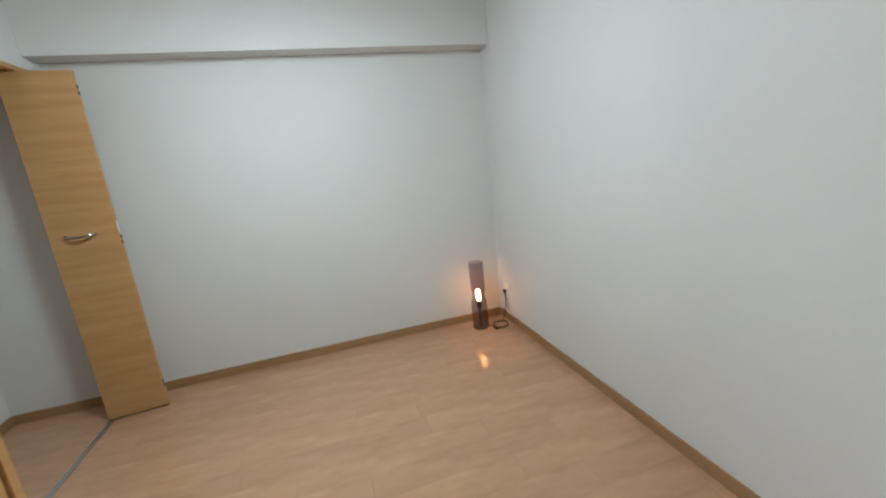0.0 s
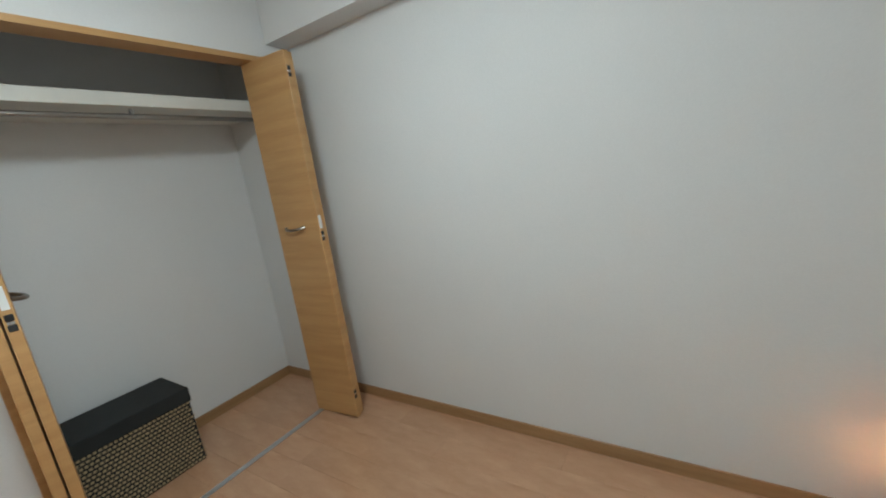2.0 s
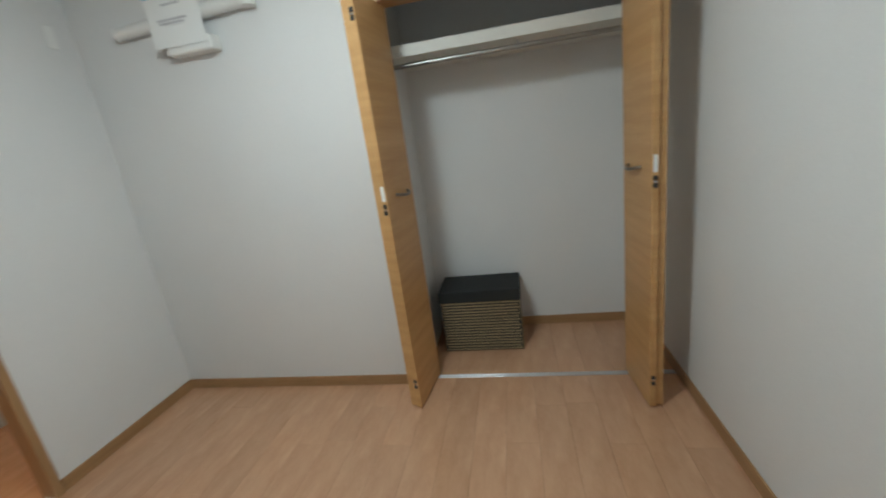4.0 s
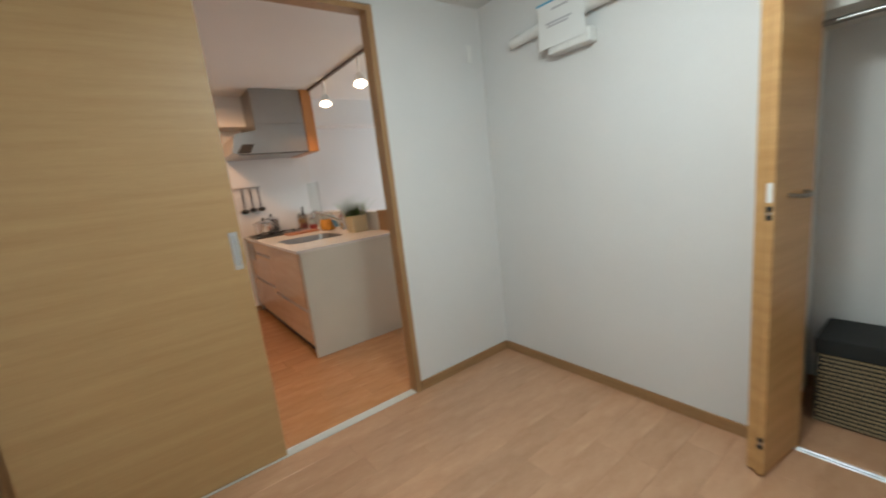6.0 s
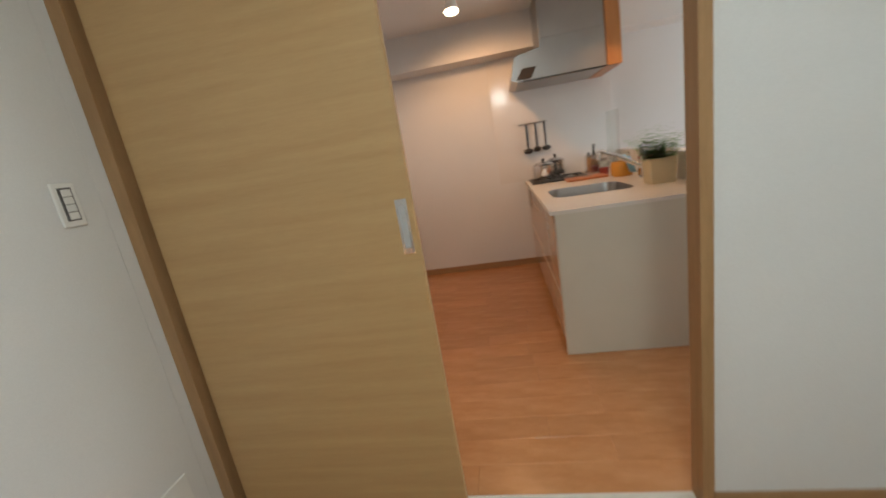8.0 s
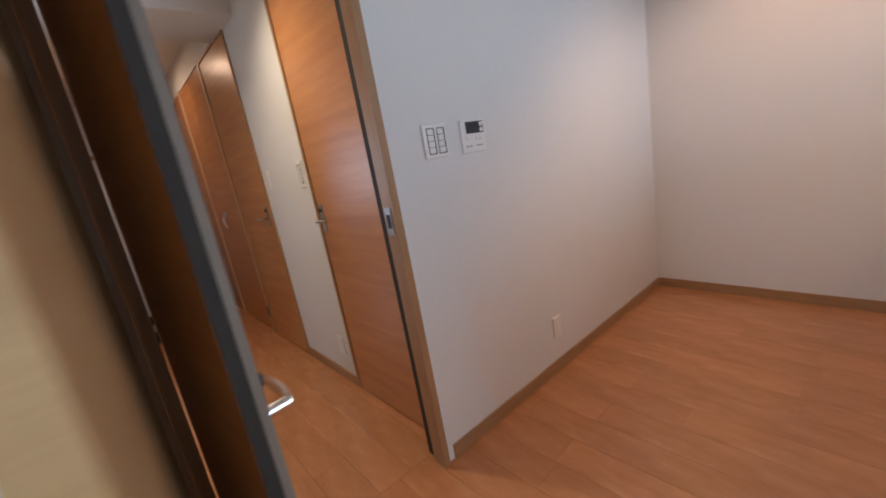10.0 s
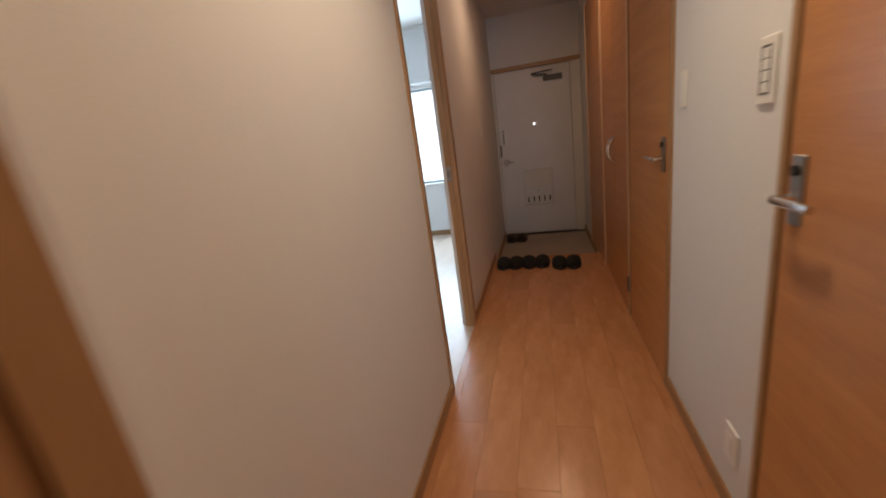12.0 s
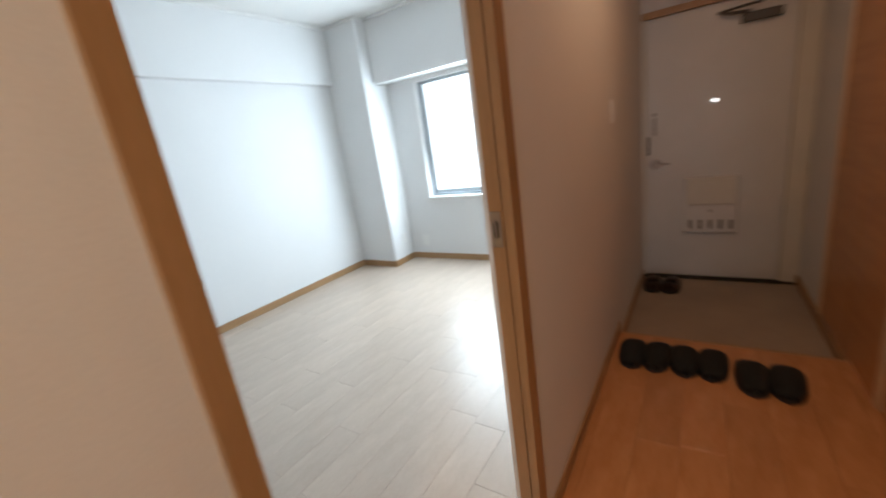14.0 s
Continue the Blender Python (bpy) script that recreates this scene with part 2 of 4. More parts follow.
structure("wall_north", [(-1.54, BX1, BY1, BY1 + 0.12, 0, HB)], WALL, "white papered bedroom wall under a beam", "wall")
structure("beam", [(-0.739, BX1 - 0.001, 3.067, BY1, 2.115, HB)], WALL, "white papered beam box along the bedroom wall", "beam")
structure("wall_east", [(BX1, 2.06, 0.252, BY1 + 0.12, 0, HB)], WALL, "white papered bedroom wall beside the sliding door", "wall")
structure("wall_closet_front", [(BX0 - 0.10, BX0, 0.13, CLY, 0, HB), (BX0 - 0.10, BX0, CLY, BY1, 2.045, HB)], WALL, "white papered wall round the closet opening", "wall")
structure("wall_closet", [(CLX - 0.1, CLX, CLY - 0.1, BY1, 0, HB), (CLX, BX0 - 0.10, CLY - 0.1, CLY, 0, HB)], WALL, "white papered inside walls of the closet", "wall")
structure("wall_south", [(BX0, 0.075, LY1, BY0, 0, HB), (0.075, BX1, LY1, BY0, 2.33, HL)], WALL, "white papered wall with a sliding door", "wall")
structure("ceiling_bedroom", [(-1.54, 2.06, LY1, BY1 + 0.12, HB, HB + 0.1)], CEIL, "white papered bedroom ceiling", "ceiling")
# kitchen and living room shell
structure("wall_living_south", [(LX0, LX1 + 0.1, LY0 - 0.12, LY0, 0, HL)], WALL, "white papered kitchen wall behind the cooker", "wall")
structure("wall_living_east", [(LX1, LX1 + 0.1, LY0, -0.665, 0, HL), (LX1, LX1 + 0.1, -0.665, 0.126, 2.30, HL), (BX1 + 0.001, 1.975, 0.13, HY1, 0, HL)], WALL, "white papered wall with the corridor doorway", "wall")
structure("wall_living_west", [(LX0 - 0.12, LX0, LY0, -2.75, 0, HL), (LX0 - 0.12, LX0, -0.45, 1.7, 0, HL), (LX0 - 0.12, LX0, -2.75, -0.45, 2.3, HL), (LX0 - 0.12, LX0, -2.75, -0.45, 0, 0.35)], WALL, "white papered living room wall with a window", "wall")
structure("wall_living_north", [(LX0, CLX - 0.1, 1.7, 1.82, 0, HL), (CLX - 0.2, CLX - 0.1, LY1, 1.7, 0, HL), (CLX - 0.2, BX0, LY1, BY0, 0, HL)], WALL, "white papered living room wall", "wall")
structure("ceiling_living", [(LX0 - 0.12, LX1 + 0.1, LY0 - 0.12, LY1, HL, HL + 0.1), (LX0 - 0.12, CLX - 0.1, LY1, 1.82, HL, HL + 0.1)], CEIL, "white papered kitchen ceiling", "ceiling")
structure("kitchen_beam", [(LX0, LX1, -2.60, LY0, 2.135, HL)], WALL, "white papered beam box above the cooker", "beam")
# corridor shell
structure("wall_corridor_north", [(1.96, 3.35, HY1, 0.32, 0, HH), (4.098, HX1 + 0.1, HY1, 0.32, -0.1, HH), (3.35, 4.098, HY1, 0.32, 2.30, HH)], WALL, "cream papered corridor wall with a doorway", "wall")
structure("wall_corridor_south", [(LX1 + 0.1, 1.985, HY0 - 0.1, HY0, 0, HH), (1.985, 2.72, HY0 - 0.1, HY0, 2.22, HH), (2.72, 3.452, HY0 - 0.1, HY0, 0, HH), (3.452, 6.10, HY0 - 0.1, HY0, 2.22, HH), (6.10, HX1, HY0 - 0.1, HY0, -0.1, HH)], WALL, "cream papered corridor wall with doors", "wall")
structure("wall_behind_doors", [(1.96, HX1, HY0 - 0.22, HY0 - 0.12, -0.12, HH)], WALL, "plain wall closing the rooms behind the doors", "wall")
structure("wall_corridor_end", [(HX1, HX1 + 0.1, HY0 - 0.1, HY1, 1.905, HH), (HX1 + 0.06, HX1 + 0.16, HY0 - 0.1, HY1, -0.12, 1.905)], WALL, "cream papered wall above the entrance door", "wall")
structure("ceiling_corridor", [(LX1 + 0.1, HX1 + 0.1, HY0 - 0.1, HY1, HH, HH + 0.1)], CEIL, "cream papered corridor ceiling", "ceiling")
structure("corridor_beam", [(3.22, 3.70, HY0, 0.249, 2.19, HH)], WALL, "cream papered beam across the corridor", "beam")
# daylit room shell
structure("wall_room_north", [(RX0, RX1 + 0.14, RY1, RY1 + 0.1, 0, HR)], WALL, "white papered wall of the daylit room", "wall")
structure("wall_room_west", [(RX0 - 0.003, RX0 + 0.03, 0.32, RY1, 0, HR)], WALL, "white papered wall of the daylit room", "wall")
structure("wall_room_east", [(RX1, RX1 + 0.14, 0.32, 0.61, 0, HR), (RX1, RX1 + 0.14, 2.27, RY1, 0, HR), (RX1, RX1 + 0.14, 0.61, 2.27, 0, 0.69), (RX1, RX1 + 0.14, 0.61, 2.27, 1.835, HR)], WALL, "white papered wall round the window", "wall")
structure("wall_room_south", [(RX0 + 0.03, 3.35, 0.3201, 0.33, 0, HR), (4.098, RX1, 0.3201, 0.33, 0, HR), (3.35, 4.098, 0.3201, 0.33, 2.30, HR)], WALL, "white papered room side of the corridor wall", "wall")
structure("room_column", [(6.32, RX1, 2.61, RY1, 0, HR)], WALL, "white papered column in the room corner", "column")
structure("room_beam_north", [(RX0, 6.32, 3.01, RY1, 1.935, HR)], WALL, "white papered beam box in the daylit room", "beam")
structure("room_beam_east", [(6.46, RX1, 0.33, 2.61, 1.872, HR)], WALL, "white papered beam box above the window", "beam")
structure("ceiling_room", [(RX0, RX1 + 0.14, 0.32, RY1 + 0.1, HR, HR + 0.1)], CEIL, "white papered ceiling of the daylit room", "ceiling")
crown = tagged(new("trim_room_crown"), "white crown moulding under the room ceiling", "trim", kind="structure")
for b in ((RX0 + 0.03, 6.295, 2.985, 3.01, HR - 0.025, HR), (6.295, 6.32, 2.61, 3.01, HR - 0.025, HR), (6.295, 6.435, 2.585, 2.61, HR - 0.025, HR), (6.435, 6.46, 0.33, 2.61, HR - 0.025, HR)):
    part("moulding", bx(bmesh.new(), *b, 0.004), CEIL, crown)
# sub floors below the boards
floor_bed = structure("floor_bedroom", [(-1.54, 2.06, 0.145, BY1 + 0.12, -0.10, -0.006)], JOINT, "light maple board floor of the bedroom", "floor")
floor_hall = structure("floor_hall", [(LX0 - 0.1, LX1 + 0.12, LY0 - 0.12, 0.145, -0.10, -0.006), (LX0 - 0.1, CLX - 0.1, 0.145, 1.82, -0.1, -0.006), (LX1 + 0.12, STEP - 0.02, HY0 - 0.22, 0.30, -0.10, -0.006)], JOINT, "maple board floor of kitchen and corridor, tinted for warm light", "floor")
floor_room = structure("floor_room", [(2.06, RX1 + 0.14, 0.30, RY1 + 0.1, -0.10, -0.006)], JOINT, "maple board floor of the daylit room, paled for daylight", "floor")
structure("entrance_floor", [(STEP - 0.02, HX1 + 0.06, HY0, HY1, -0.2, -0.10)], TILE, "grey vinyl floor of the entrance", "floor")
structure("entrance_step", [(STEP - 0.02, STEP, HY0, HY1 - 0.001, -0.10, 0.0)], TRIM, "oak edge of the entrance step", "step")
structure("ground", [(-60, 60, -60, 60, -0.6, -0.5)], TILE, "plain ground under the house", "ground")


def skirting(name, boxes):
    s = tagged(new(name), "oak skirting board along the wall", "skirting", kind="structure")
    for b in boxes:
        bm = bx(bmesh.new(), *b, 0.0015)
        part("board", bm, BASE, s)
    return s


SK, ST = 0.065, 0.009
skirting("baseboard_bedroom", [
    (BX0 - 0.70, BX1 - ST, BY1 - ST, BY1, 0, SK), (BX1 - ST, BX1, BY0 + 0.02, BY1 - ST, 0, SK),
    (BX0, BX0 + ST, BY0 + ST, CLY - 0.03, 0, SK), (BX0, 0.07, BY0, BY0 + ST, 0, SK),
    (CLX, CLX + ST, CLY, BY1 - ST, 0, SK)])
skirting("baseboard_living", [
    (0.36, LX1 - ST, LY0, LY0 + ST, 0, SK), (LX1 - ST, LX1, LY0 + ST, -0.70, 0, SK)])
skirting("baseboard_corridor", [
    (LX1 + 0.11, 3.348, HY1 - ST, HY1, 0, SK), (4.121, STEP, HY1 - ST, HY1, 0, SK), (STEP, HX1, HY1 - ST, HY1, -0.10, -0.04),
    (2.722, 3.45, HY0, HY0 + ST, 0, SK), (STEP, HX1, HY0, HY0 + 0.014, -0.10, -0.03)])
skirting("baseboard_room", [
    (RX0, 6.32, RY1 - ST, RY1, 0, SK), (6.32 - ST, 6.32, 2.61 - ST, RY1 - ST, 0, SK), (6.32, RX1 - ST, 2.61 - ST, 2.61, 0, SK),
    (RX1 - ST, RX1, 0.33, 2.61 - ST, 0, SK)])

# closet head trim and floor track
structure("trim_closet_head", [(BX0 - 0.10, BX0 + 0.012, CLY, BY1 - 0.002, 2.02, 2.045)], OAK, "honey oak head trim of the closet", "trim")
structure("trim_closet_side", [(BX0 - 0.10, BX0 + 0.012, CLY - 0.022, CLY, 0, 2.045)], OAK, "honey oak side trim of the closet", "trim")
trk = thing("closet_track", "grey aluminium floor track of the closet doors", "track", (-0.80, 2.5, 0), kind="structure")
for y0, y1 in ((-0.815, -0.806), (-0.794, -0.785)):
    box_part("rail", (y0, y1, CLY, BY1 - 0.01, 0.0, 0.005), ALU, trk, "", 0.001)
box_part("bed", (-0.806, -0.794, CLY, BY1 - 0.01, 0.0, 0.002), ALU, trk, "", 0)

# sliding door frame between bedroom and kitchen
structure("trim_slide_west", [(0.075, 0.111, LY1 - 0.01, BY0 + 0.012, 0, DOOR_H + 0.03)], TRIM, "oak jamb of the sliding door", "trim")
structure("trim_slide_east", [(1.905, BX1, LY1 - 0.01, BY0 + 0.012, 0, DOOR_H + 0.03)], TRIM, "oak jamb of the sliding door", "trim")
structure("trim_slide_head", [(0.111, 1.905, LY1 - 0.01, BY0 + 0.012, DOOR_H, DOOR_H + 0.03)], TRIM, "oak head of the sliding door", "trim")
structure("trim_slide_stop", [(1.872, 1.905, 0.130, 0.150, 0, DOOR_H)], TRIM, "oak stop behind the sliding door", "trim")
sill = thing("door_sill", "pale grooved threshold of the sliding door", "threshold", (0.5, 0.145, 0), kind="structure")
for i in range(4):
    y = 0.128 + i * 0.0155
    box_part("ridge", (0.111, 1.905, y, y + 0.010, -0.006, 0.004), SHELFW, sill, "", 0.001)
box_part("groove_bed", (0.111, 1.905, 0.128, 0.187, -0.02, -0.003), GREYP, sill, "", 0)

# corridor doorway trim
structure("trim_hall_left", [(LX1 - 0.012, LX1 + 0.022, 0.098, 0.126, 0, 2.30)], TRIM, "oak jamb of the corridor door", "trim")
jr = structure("trim_hall_right", [(LX1 - 0.012, LX1 + 0.055, -0.665, -0.635, 0, 2.30)], TRIM, "oak jamb of the corridor door", "trim")
structure("trim_hall_head", [(LX1 - 0.012, LX1 + 0.112, -0.635, 0.098, 2.27, 2.30)], TRIM, "oak head of the corridor door", "trim")
# dark block fills the rebate, its colour standing in for the shade there
structure("trim_hall_gap", [(LX1 + 0.056, LX1 + 0.112, -0.74, -0.652, 0, 2.30)], DARK, "dark-filled rebate behind the oak jamb, shade in its colour", "trim")
strike = thing("strike_plate", "steel strike plate on the oak jamb", "strike plate", (LX1 + 0.03, -0.634, 1.05))
box_part("plate", (LX1 + 0.005, LX1 + 0.045, -0.6349, -0.632, 0.985, 1.085), STEEL, strike)
box_part("keeper", (LX1 + 0.015, LX1 + 0.035, -0.632, -0.629, 1.01, 1.06), BLACK, strike)

# doorway to the daylit room
structure("trim_room_near", [(3.35, 3.378, HY1 - 0.010, 0.282, 0, 2.30), (3.35, 3.368, 0.282, 0.300, 0, 2.30), (3.35, 3.390, 0.300, 0.340, 0, 2.30)], TRIM, "oak jamb of the daylit room's doorway", "trim")
structure("trim_room_far", [(4.068, 4.120, HY1 - 0.010, HY1 - 0.001, 0, 2.30), (4.068, 4.098, HY1 - 0.001, 0.262, 0, 2.30), (4.074, 4.098, 0.262, 0.267, 0, 2.30), (4.068, 4.098, 0.267, 0.302, 0, 2.30)], TRIM, "oak jamb of the daylit room's doorway", "trim")
structure("trim_room_head", [(3.390, 4.068, HY1 - 0.010, 0.300, 2.27, 2.30)], TRIM, "oak head of the daylit room's doorway", "trim")
ks = thing("latch_keeper", "steel latch keeper on the oak jamb", "strike plate", (4.066, 0.286, 1.01))
box_part("plate", (4.0655, 4.0679, 0.272, 0.300, 0.965, 1.055), STEEL, ks)
box_part("slot", (4.0645, 4.0655, 0.280, 0.292, 0.99, 1.03), BLACK, ks)
box_part("latch_tongue", (4.062, 4.0645, 0.283, 0.289, 0.985, 1.035), STEEL, ks)


# ---------------- doors ----------------
def arched_handle(parent, p, q, out, material=NICKEL):
    """A bowed bar handle between p and q that stands off by out."""
    p, q, out = Vector(p), Vector(q), Vector(out)
    pts = [p + (q - p) * u + out * math.sin(math.pi * u) ** 0.6 for u in [i / 12 for i in range(13)]]
    return part("handle", tube(bmesh.new(), pts, 0.0075, 8), material, parent, "bowed nickel handle", True)


def bifold(y_face, side, label):
    """A folded pair of closet panels that stands out of the opening; side +1: its inner face looks north."""
    t = thing("closet_door", label, "closet door", (-0.80, y_face, 0.012), "closet doors")
    x0, x1, d = -0.818, -0.500, 0.030
    y = [y_face, y_face + side * d]
    y2 = [y_face + side * (d + 0.006), y_face + side * (2 * d + 0.006)]
    a = box_part("panel", (x0, x1, min(y), max(y), 0.012, 2.018), OAK, t, "", 0.0015)
    b = box_part("panel", (x0, x1 - 0.014, min(y2), max(y2), 0.012, 2.018), OAK, t, "", 0.0015)
    for z in (1.92, 1.095, 0.155):
        yy = sum(y) / 2
        for dz in (-0.016, 0.016):
            bm = bx(bmesh.new(), x1 - 0.001, x1 + 0.003, yy - 0.010, yy + 0.010, z + dz - 0.010, z + dz + 0.010, 0.002)
            part("hinge", bm, BLACK, a)
        bm = bx(bmesh.new(), x1 - 0.001, x1 + 0.002, yy - 0.008, yy + 0.008, z - 0.005, z + 0.005, 0.001)
        part("hinge_link", bm, CHROME, a)
    part("sticker", bx(bmesh.new(), x1, x1 + 0.0015, min(y) + 0.006, max(y) - 0.006, 1.135, 1.205), PAPER, a, "pale paper sticker")
    f = y_face - side * 0.0
    arched_handle(a, (-0.745, f, 1.15), (-0.605, f, 1.15), (0, -side * 0.035, -0.01))
    return t


ndoor = bifold(2.975, 1, "honey oak bifold closet door folded open by the wall")
ndoor.matrix_world = pose(-0.80, 2.952, 0.012, 0, 0, 4.5)
sdoor = bifold(1.885, -1, "honey oak bifold closet door folded open by the box")
sdoor.matrix_world = pose(-0.80, 1.885, 0.012, 0, 0, -8.6)

sd = thing("sliding_door", "limed oak sliding door, pushed half open", "sliding door", (1.4, 0.165, 0.004))
box_part("panel", (0.936, 1.872, 0.148, 0.181, 0.006, DOOR_H - 0.004), BEIGEOAK, sd, "", 0.0015)
pl = box_part("pull", (0.953, 0.991, 0.178, 0.1835, 1.035, 1.215), CHROME, sd, "chrome recessed pull", 0.001)
part("recess", bx(bmesh.new(), 0.962, 0.982, 0.1836, 0.1846, 1.055, 1.195), GREYP, pl, "grey recess of the pull")


def lever(parent, x, z, y, out, way):
    """A lever handle with a lock plate on a leaf's face at y; out: +1 or -1 along y; way: the side to which the bar points."""
    pl = part("lever_plate", bx(bmesh.new(), x - 0.020, x + 0.020, min(y, y + out * 0.007), max(y, y + out * 0.007), z - 0.055, z + 0.085, 0.002), STEEL, parent, "brushed steel plate")
    bm = cyl(bmesh.new(), (x, y, z), (x, y + out * 0.045, z), 0.010, seg=14)
    part("spindle", bm, CHROME, pl, "", True)
    pts = [(x, y + out * 0.042, z), (x + way * 0.03, y + out * 0.048, z + 0.002), (x + way * 0.075, y + out * 0.047, z + 0.004), (x + way * 0.115, y + out * 0.044, z + 0.002)]
    part("lever", tube(bmesh.new(), pts, 0.0085, 10), CHROME, pl, "chrome lever", True)
    part("lock_knob", cyl(bmesh.new(), (x, y + out * 0.006, z + 0.055), (x, y + out * 0.014, z + 0.055), 0.011, seg=14), BLACK, pl)


def hall_door(x0, x1, hinge_near, label):
    t = thing("door", label, "door", ((x0 + x1) / 2, HY0, 0), "corridor doors")
    top = 2.19
    f = HY0 + 0.006
    box_part("frame_side", (x0 - 0.0, x0 + 0.022, HY0 - 0.09, f + 0.006, 0, top + 0.02), TRIM, t)
    box_part("frame_side", (x1 - 0.022, x1 + 0.0, HY0 - 0.09, f + 0.006, 0, top + 0.02), TRIM, t)
    box_part("frame_head", (x0 + 0.022, x1 - 0.022, HY0 - 0.09, f + 0.006, top, top + 0.02), TRIM, t)
    leaf = box_part("leaf", (x0 + 0.026, x1 - 0.026, HY0 - 0.032, f, 0.008, top - 0.004), HALLOAK, t, "", 0.0015)
    # near-black sheet paints the shade that shows round the leaf
    part("shadow_gap", bx(bmesh.new(), x0 + 0.022, x1 - 0.022, HY0 - 0.045, HY0 - 0.036, 0.0, top), DARK, t, "dark sheet for the shade in the gap behind the leaf")
    hx, lx, way = (x0 + 0.024, x1 - 0.065, -1) if hinge_near else (x1 - 0.024, x0 + 0.075, 1)
    for z in (0.22, 1.95):
        part("hinge", cyl(bmesh.new(), (hx, f + 0.006, z - 0.05), (hx, f + 0.006, z + 0.05), 0.007, seg=10), STEEL, t)
    return t, leaf, f


t, leaf, f = hall_door(1.985, 2.722, True, "oak corridor door tinted by warm light, with a steel lever, closed")
lever(leaf, 2.655, 1.01, f, 1, -1)
t, leaf, f = hall_door(3.452, 4.205, False, "oak door tinted by warm light, with a steel lever, beside the switches")
lever(leaf, 3.54, 1.02, f, 1, 1)
part("floor_hinge", bx(bmesh.new(), 4.192, 4.226, f + 0.0062, f + 0.014, 0.155, 0.245, 0.002), CLOSER, t, "dark bronze hinge")

# open corridor door that stands out into the kitchen
hd = thing("hall_door_leaf", "oak corridor door tinted by warm light, standing open against the kitchen wall", "door", (1.85, 0.078, 0.008))
lf = box_part("leaf", (1.262, 1.846, 0.060, 0.093, 0.010, 2.262), HALLOAK, hd, "", 0.0015)
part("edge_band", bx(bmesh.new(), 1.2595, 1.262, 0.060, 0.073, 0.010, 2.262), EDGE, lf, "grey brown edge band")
# half the edge is coloured dark for the shaded gap between leaf and wall
part("edge_groove", bx(bmesh.new(), 1.2598, 1.262, 0.0735, 0.093, 0.010, 2.262), DARK, lf, "dark strip for the shaded gap behind the leaf")
lever(lf, 1.305, 0.90, 0.060, -1, 1)
for z in (0.22, 2.05):
    part("hinge", cyl(bmesh.new(), (1.850, 0.058, z - 0.05), (1.850, 0.058, z + 0.05), 0.007, seg=10), STEEL, hd)
hd.matrix_world = Matrix.Translation((1.85, 0.078, 0.008)) @ pose(0, 0, 0, 0, 0, 4.0)

# corridor cupboards
structure("trim_cupboard", [(4.205, 4.230, HY0 - 0.09, HY0 + 0.012, 0, 2.22), (5.135, 5.185, HY0 - 0.09, HY0 + 0.012, 0, 2.22), (6.07, 6.10, HY0 - 0.09, HY0 + 0.012, -0.03, 2.22)], PALEOAK, "pale oak posts beside the cupboard doors", "trim")


def cupboard(x0, x1, mid, z0, label, handle):
    c = thing("cupboard", label, "cupboard", ((x0 + x1) / 2, HY0, z0), "corridor cupboards")
    box_part("body", (x0, x1, HY0 - 0.11, HY0 - 0.03, z0, 2.21), DARK, c, "dark inside", 0)
    for a, b, hx in ((x0, mid - 0.0015, mid - 0.030), (mid + 0.0015, x1, mid + 0.030)):
        d = box_part("cupboard_door", (a + 0.002, b, HY0 - 0.028, HY0 + 0.004, z0 + 0.006, 2.205), HALLOAK, c, "", 0.0015)
        if handle:
            arched_handle(d, (hx, HY0 + 0.004, 0.91), (hx, HY0 + 0.004, 1.07), (0, 0.038, 0), CHROME)
    return c


cupboard(4.231, 5.134, 4.69, 0.0, "oak two-door corridor cupboard tinted by warm light, with bowed handles", True)
cupboard(5.186, 6.069, 5.63, -0.03, "oak tall shoe cupboard tinted by warm light, beside the entrance", False)

# entrance door
ed = thing("entrance_door", "white painted steel entrance door, closed", "door", (HX1, -0.2, -0.10))
EX = HX1 + 0.05
box_part("leaf", (EX - 0.03, EX + 0.008, -0.632, HY1 - 0.03, -0.085, 1.86), DOORW, ed, "", 0.003)
box_part("frame_head", (HX1 - 0.02, HX1 + 0.058, HY0 + 0.001, HY1 - 0.001, 1.86, 1.904), OAKX, ed)
box_part("frame_side", (HX1 - 0.01, HX1 + 0.058, HY0 + 0.001, -0.634, -0.099, 1.86), SHELFW, ed)
box_part("frame_side", (HX1 - 0.01, HX1 + 0.058, HY1 - 0.028, HY1 - 0.001, -0.099, 1.86), SHELFW, ed)
box_part("sill", (HX1 - 0.03, HX1 + 0.058, HY0 + 0.001, HY1 - 0.001, -0.0999, -0.085), DARK, ed)
FX = EX - 0.03
cl = box_part("closer_body", (FX - 0.045, FX, -0.545, -0.335, 1.695, 1.75), CLOSER, ed, "dark grey door closer", 0.006)
part("closer_arm", tube(bmesh.new(), [(FX - 0.05, -0.38, 1.757), (FX - 0.06, -0.28, 1.765), (FX - 0.05, -0.21, 1.785)], 0.010, 8), CLOSER, cl)
part("closer_link", tube(bmesh.new(), [(FX - 0.05, -0.21, 1.785), (FX - 0.075, -0.33, 1.79), (FX - 0.03, -0.44, 1.80)], 0.008, 8), CLOSER, cl)
part("peephole", cyl(bmesh.new(), (FX - 0.006, -0.209, 1.243), (FX, -0.209, 1.243), 0.010, seg=16), glow("daylit peephole", (1, 1, 1), 3.0), ed, "bright peephole")
ms = box_part("mail_box", (FX - 0.035, FX, -0.376, -0.033, 0.283, 0.713), DOORW, ed, "white mail box", 0.008)
